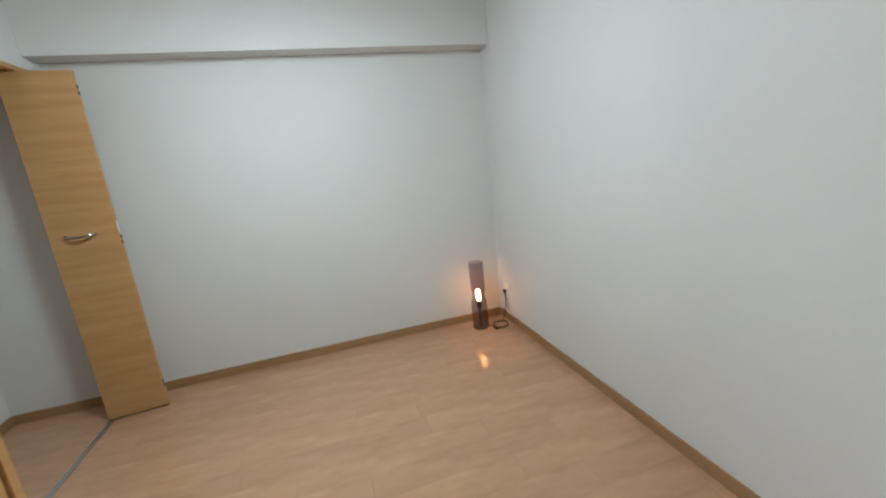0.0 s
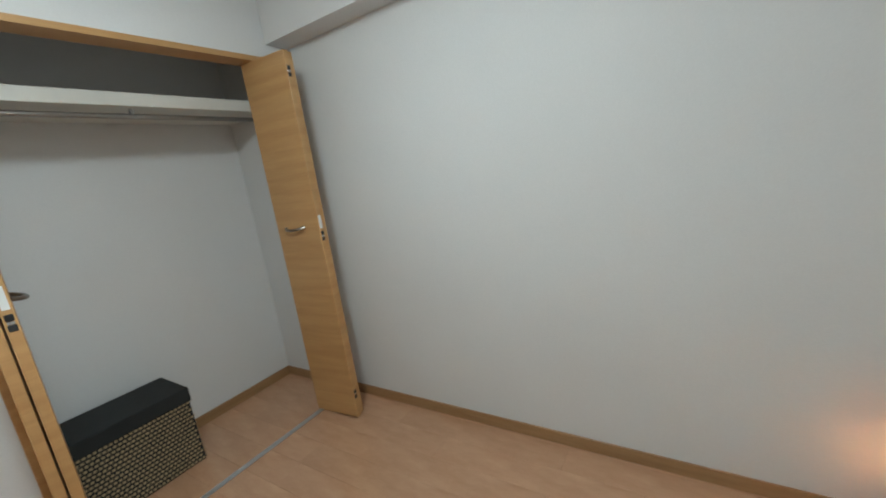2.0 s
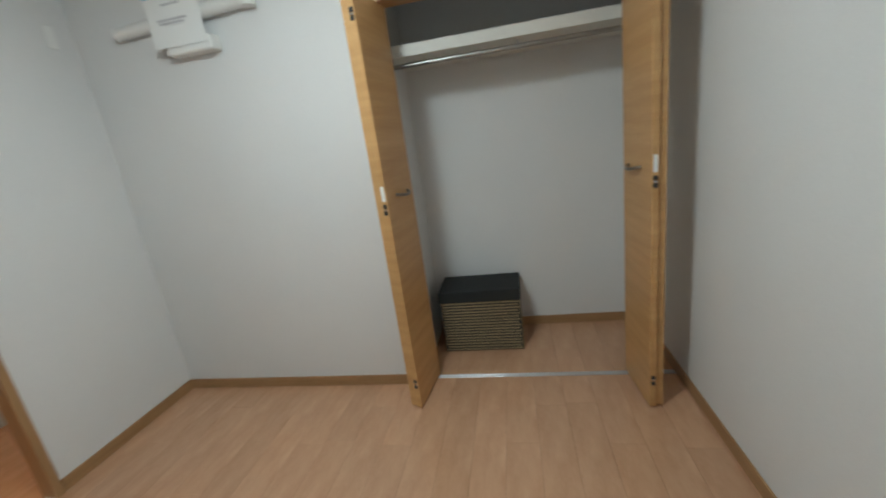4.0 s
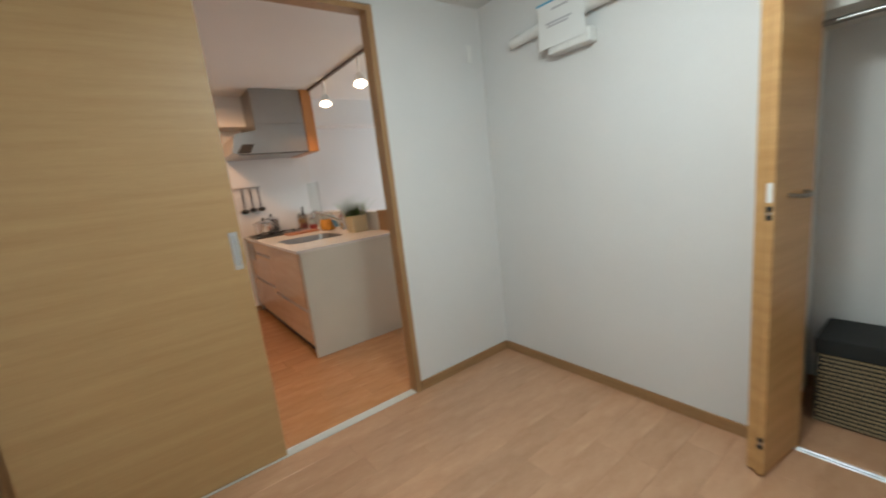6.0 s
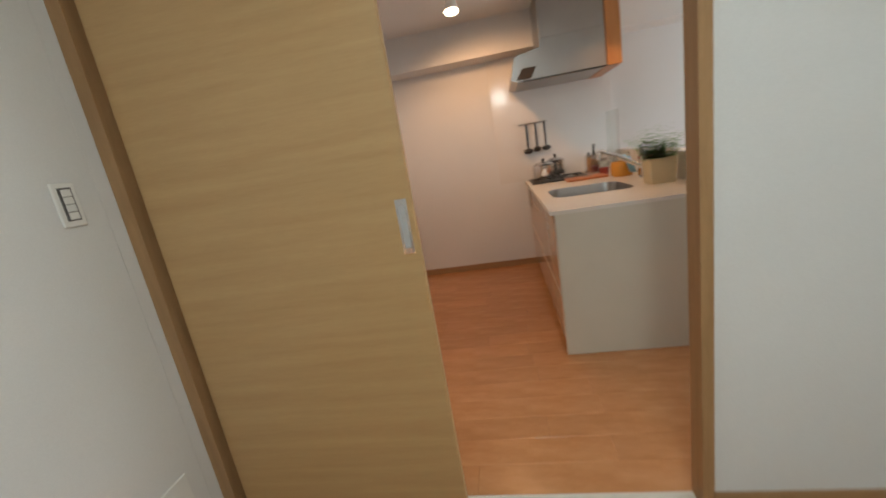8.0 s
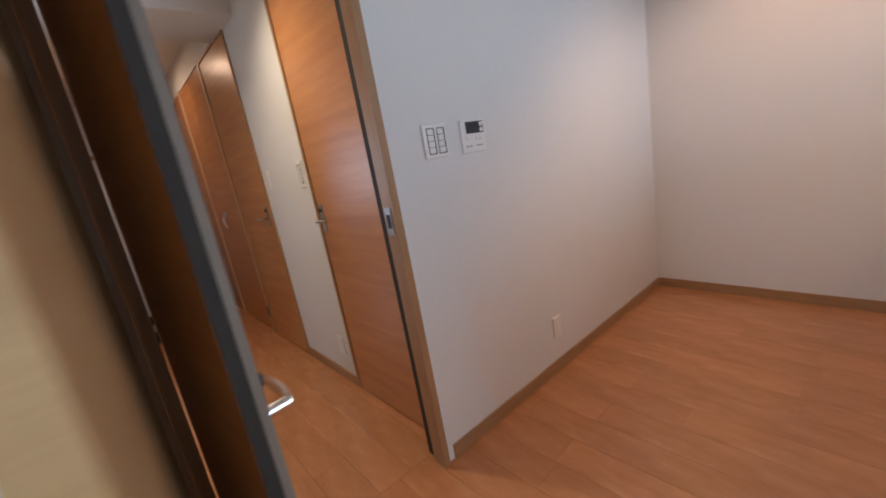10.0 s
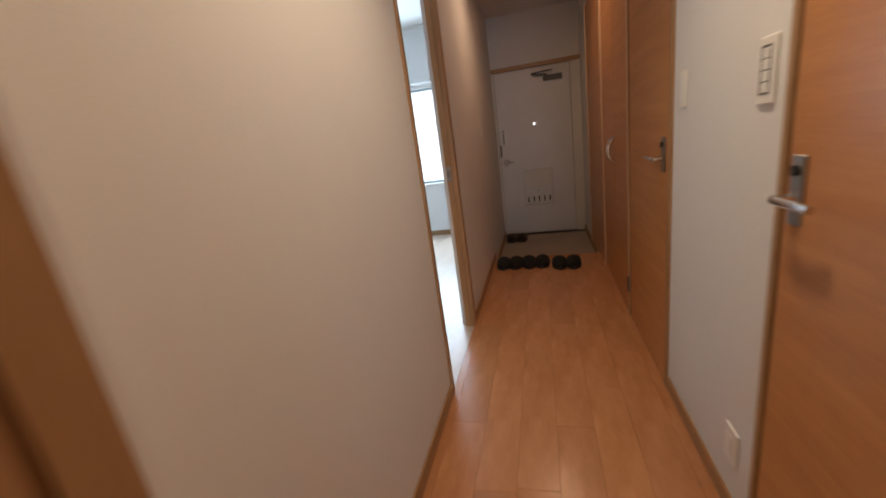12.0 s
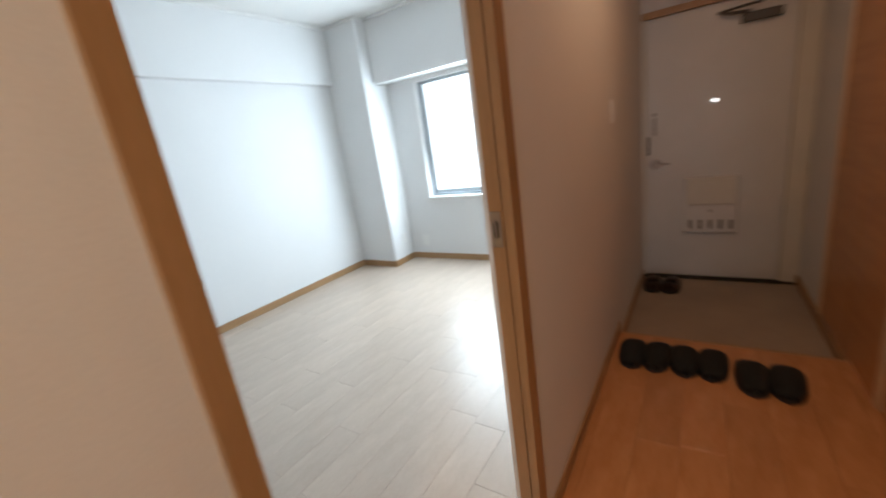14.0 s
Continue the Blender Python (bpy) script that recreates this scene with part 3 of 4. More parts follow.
part("mail_flap", bx(bmesh.new(), FX - 0.044, FX - 0.035, -0.355, -0.055, 0.50, 0.69, 0.006, 2), SHELFW, ms)
part("mail_frame", bx(bmesh.new(), FX - 0.040, FX - 0.035, -0.366, -0.043, 0.695, 0.705, 0.002), SHELFW, ms)
part("mail_knob", cyl(bmesh.new(), (FX - 0.050, -0.205, 0.455), (FX - 0.035, -0.205, 0.455), 0.009, seg=12), STEEL, ms)
for i in range(5):
    y = -0.335 + i * 0.064
    part("vent_slot", bx(bmesh.new(), FX - 0.0365, FX - 0.0352, y - 0.008, y + 0.008, 0.315, 0.385), DARK, ms)
rs = part("lock_rose", cyl(bmesh.new(), (FX - 0.02, 0.155, 0.829), (FX, 0.155, 0.829), 0.040, seg=24), CHROME, ed, "chrome lock rose", True)
part("lever", tube(bmesh.new(), [(FX - 0.018, 0.155, 0.829), (FX - 0.05, 0.15, 0.829), (FX - 0.055, 0.06, 0.829)], 0.009, 8), CHROME, rs, "", True)
part("thumb_lock", cyl(bmesh.new(), (FX - 0.02, 0.165, 1.20), (FX, 0.165, 1.20), 0.014, seg=16), STEEL, ed)
part("door_guard", tube(bmesh.new(), [(FX - 0.004, 0.165, 1.17), (FX - 0.03, 0.165, 1.15), (FX - 0.03, 0.165, 1.07), (FX - 0.004, 0.165, 1.05)], 0.008, 8), STEEL, ed, "", True)
box_part("guard_plate", (FX - 0.008, FX, 0.200, 0.218, 0.90, 1.04), CLOSER, ed)

# open door of the daylit room
rd = thing("room_door_leaf", "oak door tinted by warm light, with a steel lever, open into the room", "door", (3.40, 0.345, 0.008))
lf = box_part("leaf", (3.365, 3.398, 0.347, 1.025, 0.010, 2.262), HALLOAK, rd, "", 0.0015)
part("lever_plate", bx(bmesh.new(), 3.398, 3.404, 0.945, 0.985, 0.95, 1.09, 0.002), STEEL, lf, "brushed steel plate")
part("lever", tube(bmesh.new(), [(3.400, 0.965, 1.00), (3.444, 0.965, 1.00), (3.448, 0.93, 1.003), (3.445, 0.86, 1.002)], 0.0085, 10), CHROME, lf, "chrome lever", True)
for z in (0.22, 2.05):
    part("hinge", cyl(bmesh.new(), (3.402, 0.345, z - 0.05), (3.402, 0.345, z + 0.05), 0.007, seg=10), STEEL, rd)
rd.matrix_world = pose(3.425, 0.345, 0.008, 0, 0, -17)

# window of the daylit room
w = tagged(new("window_1"), "aluminium sliding window with frosted panes", "window", kind="structure")
WX, WY0, WY1, WZ0, WZ1, WM = RX1 + 0.085, 0.61, 2.27, 0.69, 1.835, 1.435
for b in ((WX - 0.03, WX + 0.04, WY0, WY1, WZ0, WZ0 + 0.027), (WX - 0.03, WX + 0.04, WY0, WY1, WZ1 - 0.027, WZ1), (WX - 0.03, WX + 0.04, WY0, WY0 + 0.03, WZ0 + 0.027, WZ1 - 0.027), (WX - 0.03, WX + 0.04, WY1 - 0.03, WY1, WZ0 + 0.027, WZ1 - 0.027)):
    box_part("window_frame", b, WINALU, w)
for b in ((WX - 0.015, WX + 0.005, WM - 0.02, WM + 0.02, WZ0 + 0.027, WZ1 - 0.027), (WX + 0.007, WX + 0.027, WM - 0.035, WM - 0.01, WZ0 + 0.027, WZ1 - 0.027),
          (WX - 0.015, WX + 0.005, WY1 - 0.055, WY1 - 0.03, WZ0 + 0.027, WZ1 - 0.027), (WX - 0.0149, WX + 0.0049, WM + 0.02, WY1 - 0.055, WZ0 + 0.027, WZ0 + 0.06)):
    box_part("sash", b, WINALU, w)
box_part("pane", (WX - 0.004, WX, WM + 0.02, WY1 - 0.055, WZ0 + 0.06, WZ1 - 0.027), FROST, w, "", 0)
box_part("pane", (WX + 0.012, WX + 0.016, WY0 + 0.03, WM - 0.035, WZ0 + 0.027, WZ1 - 0.027), FROST, w, "", 0)
box_part("window_sill", (RX1 - 0.03, WX - 0.03, WY0 - 0.02, WY1 + 0.02, WZ0 - 0.02, WZ0 - 0.0005), WHITEP, w)
box_part("latch", (WX - 0.035, WX - 0.015, WM + 0.0, WM + 0.03, 1.19, 1.27), STEEL, w, "", 0.003)
w2 = tagged(new("window_2"), "living room window with a pale blind of light", "window", kind="structure")
for b in ((-4.0, -3.92, -2.75, -2.70, 0.35, 2.3), (-4.0, -3.92, -0.50, -0.45, 0.35, 2.3), (-4.0, -3.92, -2.70, -0.50, 2.25, 2.3), (-4.0, -3.92, -2.70, -0.50, 0.35, 0.40), (-4.0, -3.92, -1.63, -1.57, 0.40, 2.25)):
    box_part("window_frame", b, ALU, w2)
for b in ((-3.97, -3.96, -2.70, -1.63, 0.40, 2.25), (-3.97, -3.96, -1.57, -0.50, 0.40, 2.25)):
    box_part("pane", b, FROST, w2, "", 0)


# ---------------- bedroom things ----------------
sh = thing("closet_shelf", "cream closet shelf with a steel hanging rail", "shelf", (-1.2, 2.5, 1.8))
box_part("board", (CLX, -1.0, CLY + 0.001, BY1 - 0.001, 1.826, 1.886), SHELFW, sh, "", 0.002)
part("hanging_rail", cyl(bmesh.new(), (-1.06, CLY, 1.792), (-1.06, BY1, 1.792), 0.0125, seg=16), STEEL, sh, "steel hanging rail", True)
for y in (CLY + 0.006, 2.50, BY1 - 0.006):
    part("rail_bracket", bx(bmesh.new(), -1.07, -1.05, y - 0.006, y + 0.006, 1.782, 1.8255), STEEL, sh)

bk = thing("storage_box", "black lidded storage box with woven straw pattern", "storage box", (-1.22, 2.12, 0))
X0, X1, Y0, Y1 = -1.39, -1.08, 1.88, 2.405
box_part("body", (X0 + 0.006, X1 - 0.006, Y0 + 0.006, Y1 - 0.006, 0.002, 0.35), FABRIC, bk, "", 0.004)
bm = bmesh.new()
rows, pitch = 17, 0.0205
k = 0
for r in range(rows):
    z = 0.012 + r * pitch
    off = (r % 2) * 0.5
    for j in range(26):
        y = Y0 + 0.012 + (j + off) * 0.0195
        if y + 0.013 < Y1 - 0.004:
            bx(bm, X1 - 0.0062, X1 - 0.002, y, y + 0.0125, z, z + 0.010)
    for j in range(15):
        x = X0 + 0.012 + (j + off) * 0.0195
        if x + 0.013 < X1 - 0.008:
            bx(bm, x, x + 0.0125, Y1 - 0.0062, Y1 - 0.002, z, z + 0.010)
tagged(part("weave", bm, WEAVE, bk, "beige woven straw strands"), kind="stuff")
lid = part("lid", bx(bmesh.new(), X0 - 0.002, X1 + 0.002, Y0 - 0.002, Y1 + 0.002, 0.352, 0.428, 0.006, 2), FABRIC, bk, "black padded lid")

lm = thing("floor_lamp", "smoked glass cylinder lamp with a glowing bulb, standing on the floor", "lamp", (1.70, 3.045, 0))
prof = [(0.062, 0.004), (0.064, 0.03), (0.064, 0.20), (0.060, 0.23), (0.048, 0.262), (0.046, 0.285), (0.052, 0.305), (0.057, 0.33), (0.057, 0.545), (0.054, 0.545), (0.054, 0.33), (0.049, 0.306), (0.043, 0.285), (0.045, 0.262), (0.057, 0.23), (0.061, 0.20), (0.061, 0.03), (0.059, 0.008)]
part("glass_tube", lathe(bmesh.new(), prof, (1.70, 3.045, 0)), SMOKE, lm, "smoked glass shade", True)
part("foot", lathe(bmesh.new(), [(0.0, 0.0), (0.058, 0.0), (0.058, 0.006), (0.02, 0.012), (0.0, 0.012)], (1.70, 3.045, 0.001)), BLACK, lm)
part("holder", lathe(bmesh.new(), [(0.008, 0.01), (0.008, 0.16), (0.018, 0.17), (0.018, 0.225), (0.0, 0.225)], (1.70, 3.045, 0)), BLACK, lm, "black bulb holder", True)
part("bulb", lathe(bmesh.new(), [(0.0, 0.225), (0.012, 0.228), (0.021, 0.255), (0.018, 0.28), (0.008, 0.315), (0.0, 0.33)], (1.70, 3.045, 0)), BULB, lm, "glowing candle bulb", True)
lm.children[0].visible_shadow = False
lm.children[3].visible_shadow = False
cb = thing("lamp_cable", "black cable coiled on the floor", "cable", (1.86, 2.99, 0))
pts = [(1.76, 3.03, 0.005)]
for i in range(46):
    a = 2.6 + i * 0.30
    pts.append((1.845 + 0.062 * math.cos(a) + 0.004 * math.sin(3 * a), 2.985 + 0.060 * math.sin(a), 0.005 + 0.0005 * i))
pts += [(1.90, 3.05, 0.02), (1.935, 3.06, 0.10), (1.940, 3.066, 0.22), (1.938, 3.066, 0.25)]
part("cord", tube(bmesh.new(), pts, 0.0035, 6), BLACK, cb, "", True)
box_part("inline_switch", (1.775, 1.80, 2.925, 2.985, 0.004, 0.022), BLACK, cb, "", 0.004)
box_part("plug", (1.928, 1.949, 3.050, 3.082, 0.240, 0.266), BLACK, cb, "black plug", 0.003)


def plate(name, label, category, face, u, z, w, h, slots, marks):
    """A wall plate. face: ('x', place, out) or ('y', place, out). slots and marks: boxes in the plate's own plane."""
    axis, c, out = face
    t = thing(name, label, category, (c, u, z) if axis == "x" else (u, c, z))

    def lay(n, u0, u1, z0, z1, d0, d1, m, bev=0.0015, parent=t):
        a, b = sorted((c + out * d0, c + out * d1))
        dims = (a, b, u0, u1, z0, z1) if axis == "x" else (u0, u1, a, b, z0, z1)
        return part(n, bx(bmesh.new(), *dims, bev), m, parent)
    lay("cover", u - w / 2, u + w / 2, z - h / 2, z + h / 2, 0.0, 0.008, WHITEP, 0.003)
    for s in slots:
        lay("rocker", u + s[0], u + s[1], z + s[2], z + s[3], 0.008, 0.011, WHITEP)
    for s in marks:
        lay("marking", u + s[0], u + s[1], z + s[2], z + s[3], 0.008, 0.0095, MARK if len(s) == 4 else s[4], 0)
    return t


rock4 = [(-0.017, 0.012, -0.045 + i * 0.0235, -0.0235 + i * 0.0235) for i in range(4)]
plate("light_switch", "white plate with four light switches", "light switch", ("x", BX1, -1), 0.359, 1.367, 0.07, 0.135, rock4, [(-0.020, 0.020, -0.049, 0.052)])
plate("blank_plate", "blank white wall plate above the skirting", "wall plate", ("x", BX1, -1), 0.378, 0.283, 0.115, 0.115, [], [])
plate("wall_outlet", "white wall outlet with a black plug", "outlet", ("x", BX1, -1), 3.066, 0.255, 0.07, 0.115, [(-0.014, 0.014, -0.035, 0.035)], [])
plate("light_switch", "white plate with eight light switches in two rows", "light switch", ("x", LX1, -1), -0.885, 1.285, 0.118, 0.125,
      [(a, a + 0.030, -0.044 + i * 0.0225, -0.0235 + i * 0.0225) for a in (-0.042, 0.008) for i in range(4)], [(-0.0485, -0.010, -0.048, 0.048), (0.002, 0.040, -0.048, 0.048)])
plate("hot_water_remote", "white hot water controller with a dark display", "control panel", ("x", LX1, -1), -1.09, 1.285, 0.140, 0.130,
      [(-0.057, -0.040, 0.036, 0.052), (-0.057, -0.040, 0.014, 0.030), (0.022, 0.045, -0.015, 0.0), (-0.055, -0.035, -0.018, -0.005), (-0.030, -0.010, -0.018, -0.005)],
      [(-0.061, 0.040, 0.010, 0.056, DISPLAY), (-0.05, -0.01, -0.042, -0.036, GREYP), (0.015, 0.05, -0.042, -0.036, GREYP)])
plate("wall_outlet", "white wall outlet above the skirting", "outlet", ("x", LX1, -1), -1.515, 0.25, 0.07, 0.115, [(-0.014, 0.014, -0.035, 0.035)], [])
plate("light_switch", "white switch plate on the cream corridor wall", "light switch", ("y", HY0, 1), 2.81, 1.263, 0.07, 0.14, rock4, [(-0.020, 0.020, -0.049, 0.052)])
plate("light_switch", "white switch plate beside the oak door", "light switch", ("y", HY0, 1), 3.34, 1.267, 0.05, 0.12, [(-0.012, 0.012, -0.035, 0.035)], [])
plate("wall_outlet", "white outlet low on the corridor wall", "outlet", ("y", HY0, 1), 2.845, 0.24, 0.075, 0.12, [(-0.014, 0.014, -0.035, 0.035)], [])
plate("light_switch", "white switch plate on the corridor wall", "light switch", ("y", HY1, -1), 5.442, 1.257, 0.05, 0.115, [(-0.012, 0.012, -0.035, 0.035)], [])
plate("wall_outlet", "white outlet beside the window", "outlet", ("x", RX1, -1), 2.42, 0.21, 0.07, 0.115, [(-0.014, 0.014, -0.035, 0.035)], [])
plate("wall_outlet", "white outlet on the room column", "outlet", ("y", 2.61, -1), 6.51, 0.275, 0.07, 0.115, [(-0.014, 0.014, -0.035, 0.035)], [])

# air conditioner stub with notice
ac = thing("pipe_cover", "white capped pipe cover for an air conditioner", "pipe cover", (BX0, 0.9, 2.1))
part("sleeve", cyl(bmesh.new(), (BX0 + 0.035, 0.50, 2.105), (BX0 + 0.035, 1.235, 2.135), 0.030, seg=20), WHITEP, ac, "", True)
part("elbow", lathe(bmesh.new(), [(0.0, 0.0), (0.036, 0.0), (0.038, 0.02), (0.038, 0.065), (0.0, 0.07)], (BX0 + 0.038, 1.255, 2.105)), WHITEP, ac, "", True)
box_part("wall_box", (BX0, BX0 + 0.075, 0.79, 1.045, 1.95, 2.02), WHITEP, ac, "", 0.006)
nt_ = thing("paper_notice", "white paper notice with a blue tape edge", "notice", (BX0 + 0.07, 0.88, 2.1))
box_part("sheet", (BX0 + 0.078, BX0 + 0.080, 0.735, 1.03, 1.985, 2.215), PAPER, nt_, "", 0)
box_part("tape", (BX0 + 0.0795, BX0 + 0.0815, 0.735, 1.01, 2.206, 2.217), CYAN, nt_, "blue tape", 0)
for z, a, b in ((2.165, 0.83, 0.93), (2.10, 0.79, 0.95), (2.085, 0.80, 0.93)):
    box_part("print_line", (BX0 + 0.0795, BX0 + 0.0812, a, b, z, z + 0.010), INK, nt_, "", 0)
plate("aerial_plate", "small white outlet high on the bedroom wall", "outlet", ("y", BY0, 1), -0.62, 2.13, 0.05, 0.11, [(-0.012, 0.012, -0.03, 0.03)], [])
cl_ = thing("ceiling_lamp", "round white ceiling lamp of the bedroom", "ceiling lamp", (0.48, 1.80, HB))
part("base", lathe(bmesh.new(), [(0.0, 0.0), (0.25, 0.0), (0.26, -0.03), (0.25, -0.055), (0.0, -0.056)], (0.48, 1.80, HB)), WHITEP, cl_, "", True)

# ---------------- kitchen ----------------
CT = 0.912
CX0, CX1, CY0, CY1 = -0.50, 0.40, LY0, -0.89
cab = thing("kitchen_cabinet", "glossy beige kitchen cabinet with a cream end panel", "cabinet", (0, -1.9, 0))
box_part("end_panel", (CX0, CX1 - 0.02, CY1 - 0.03, CY1 + 0.005, 0, CT - 0.022), CABSIDE, cab, "cream end panel")
box_part("body", (CX0, CX1 - 0.035, CY0 + 0.002, CY1 - 0.03, 0.09, CT - 0.18), CABSIDE, cab, "", 0)
box_part("plinth", (CX0, CX1 - 0.06, CY0 + 0.002, CY1 - 0.03, 0, 0.09), DARK, cab, "dark plinth", 0)
for a, b, rowsz in ((-1.90, -0.935, ((0.095, 0.40), (0.405, 0.895))), (-2.55, -1.905, ((0.095, 0.45), (0.455, 0.76), (0.765, 0.895))), (-2.875, -2.555, ((0.095, 0.45), (0.455, 0.895)))):
    for z0, z1 in rowsz:
        d = box_part("drawer_front", (CX1 - 0.035, CX1 - 0.017, a, b - 0.004, z0, z1 - 0.02), CABGLOSS, cab, "", 0.0015)
        part("grip", bx(bmesh.new(), CX1 - 0.034, CX1 - 0.022, a, b - 0.004, z1 - 0.019, z1 - 0.004), GREYP, d, "dark grip groove")
part("oven_front", bx(bmesh.new(), CX1 - 0.017, CX1 - 0.010, -2.865, -2.58, 0.66, 0.85, 0.003), STEEL, cab, "steel grill front")
ctr = thing("worktop", "white kitchen worktop with a steel sink", "worktop", (0, -1.9, CT - 0.04))
SINK = (0.045, -1.60, 0.265, 0.25, 0.10)      # centre, half sizes, corner radius


def sink_loop(inset=0.0, n=8):
    """The rounded outline of the sink, drawn in by inset."""
    cx, cy, hx, hy, r = SINK
    hx, hy, r = hx - inset, hy - inset, r - inset
    out = []
    for q, (sx, sy) in enumerate(((1, 1), (-1, 1), (-1, -1), (1, -1))):
        for k in range(n):
            a = math.pi / 2 * (q + k / (n - 1))
            out.append((cx + sx * (hx - r) + r * math.cos(a), cy + sy * (hy - r) + r * math.sin(a)))
    return out


def worktop_mesh():
    """A slab with a rounded hole for the sink."""
    bm = bmesh.new()
    x0, x1, y0, y1 = CX0 - 0.02, CX1 + 0.005, CY0 + 0.002, CY1 + 0.012
    corners = ((x1, y1), (x0, y1), (x0, y0), (x1, y0))
    inner, n = sink_loop(), 8
    faces = {}
    for z in (CT, CT - 0.022):
        vo = [bm.verts.new((*c, z)) for c in corners]
        vi = [bm.verts.new((*c, z)) for c in inner]
        for q in range(4):
            for k in range(n - 1):
                bm.faces.new((vo[q], vi[q * n + k], vi[q * n + k + 1]))
            bm.faces.new((vo[q], vi[q * n + n - 1], vi[(q + 1) % 4 * n], vo[(q + 1) % 4]))
        faces[z] = (vo, vi)
    (ao, ai), (bo, bi) = faces.values()
    for a, b in ((ao, bo), (ai, bi)):
        for k in range(len(a)):
            bm.faces.new((a[k], a[(k + 1) % len(a)], b[(k + 1) % len(a)], b[k]))
    return bm


part("slab", worktop_mesh(), COUNTER, ctr)
snk = thing("kitchen_sink", "brushed steel sink set into the worktop", "sink", (0, -1.7, CT - 0.17))
bm = bmesh.new()
rings = [[bm.verts.new((*c, z)) for c in sink_loop(d)] for d, z in ((0.0005, CT - 0.002), (0.004, CT - 0.01), (0.012, CT - 0.13), (0.05, CT - 0.165))]
for a, b in zip(rings, rings[1:]):
    for k in range(len(a)):
        bm.faces.new((a[k], a[(k + 1) % len(a)], b[(k + 1) % len(a)], b[k]))
bm.faces.new(rings[-1])
part("basin", bm, STEEL, snk, "", True)
part("drain", lathe(bmesh.new(), [(0.0, 0.002), (0.035, 0.002), (0.045, 0.004), (0.05, 0.0)], (0.045, -1.72, CT - 0.165), 20), CHROME, snk, "round drain", True)
hw = structure("half_wall", [(CX0 - 0.14, CX0 - 0.022, CY0, -1.22, 0, 1.09)], WALL, "white papered half wall behind the worktop", "wall")
structure("trim_half_wall", [(CX0 - 0.17, CX0 - 0.022, -1.23, CY1 + 0.02, 1.08, 1.105)], TRIM, "oak cap of the half wall end", "trim")
structure("half_wall_end", [(CX0 - 0.16, CX0 - 0.024, -1.219, CY1 + 0.01, 0, 1.08)], TRIM, "oak end post of the half wall", "trim")
tagged(mesh_ob("kitchen_wall_panel", bx(bmesh.new(), -0.50, 0.66, LY0, LY0 + 0.006, CT, 2.134, 0.001), TILEPANEL), "glossy pale panel behind the cooker", "wall panel", kind="structure")
gg = thing("splash_guard", "clear glass splash guard beside the cooker", "splash guard", (-0.44, -2.6, CT))
g = box_part("pane", (-0.443, -0.437, -2.87, -2.50, CT + 0.0005, 1.463), CLEAR, gg, "", 0.001)
g.visible_shadow = False
box_part("rim", (-0.445, -0.435, -2.499, -2.491, CT + 0.0005, 1.463), GREYP, gg, "", 0)
hood = thing("cooker_hood", "brushed steel cooker hood with an orange wood side", "cooker hood", (-0.05, -2.55, 1.8))
HZ, HA, HBX = 1.80, -0.30, 0.21          # hood's lower edge, shroud's two sides
box_part("chimney", (HA, HBX, LY0 + 0.002, -2.20, 2.10, HL - 0.002), STEEL, hood, "brushed steel shroud", 0.002)
bm = bmesh.new()
ring = [(HA, HZ), (0.41, HZ), (0.465, HZ + 0.025), (0.425, HZ + 0.19), (0.40, HZ + 0.205), (HBX, HZ + 0.235), (HBX, 2.099), (HA, 2.099)]
va = [bm.verts.new((x, -2.20, z)) for x, z in ring]
vb = [bm.verts.new((x, LY0 + 0.008, z)) for x, z in ring]
bm.faces.new(va)
bm.faces.new(vb[::-1])
for i in range(len(ring)):
    j = (i + 1) % len(ring)
    bm.faces.new((va[i], va[j], vb[j], vb[i]))
part("canopy", bm, STEEL, hood, "steel canopy with a lip")
bm = bmesh.new()
vs = [[bm.verts.new((x, y, z)) for x, z in ((0.425, HZ + 0.012), (0.30, HZ + 0.012), (0.25, HZ + 0.10), (0.365, HZ + 0.10))] for y in (-2.1985, -2.197)]
bm.faces.new(vs[0][::-1])
bm.faces.new(vs[1])
for k in range(4):
    bm.faces.new((vs[0][k], vs[0][(k + 1) % 4], vs[1][(k + 1) % 4], vs[1][k]))
part("intake", bm, DARK, hood, "dark slanted intake")
box_part("filter", (HA + 0.04, 0.37, LY0 + 0.05, -2.25, HZ - 0.004, HZ), STEEL, hood, "steel filter plate", 0.002)
part("rim", bx(bmesh.new(), HA, 0.41, -2.2005, -2.196, HZ - 0.006, HZ + 0.004, 0.001), BLACK, hood, "dark lower rim")
box_part("side_panel", (HA - 0.115, HA - 0.003, LY0 + 0.002, -2.18, HZ - 0.005, HL - 0.002), HOODWOOD, hood, "orange wood side panel", 0.002)
rail = thing("light_rail", "brown ceiling track for spot lamps", "light rail", (-0.40, -1.4, HL))
box_part("track", (-0.415, -0.385, -2.17, LY1 - 0.02, HL - 0.02, HL), plain("bronze track", (0.10, 0.06, 0.035), 0.4), rail)


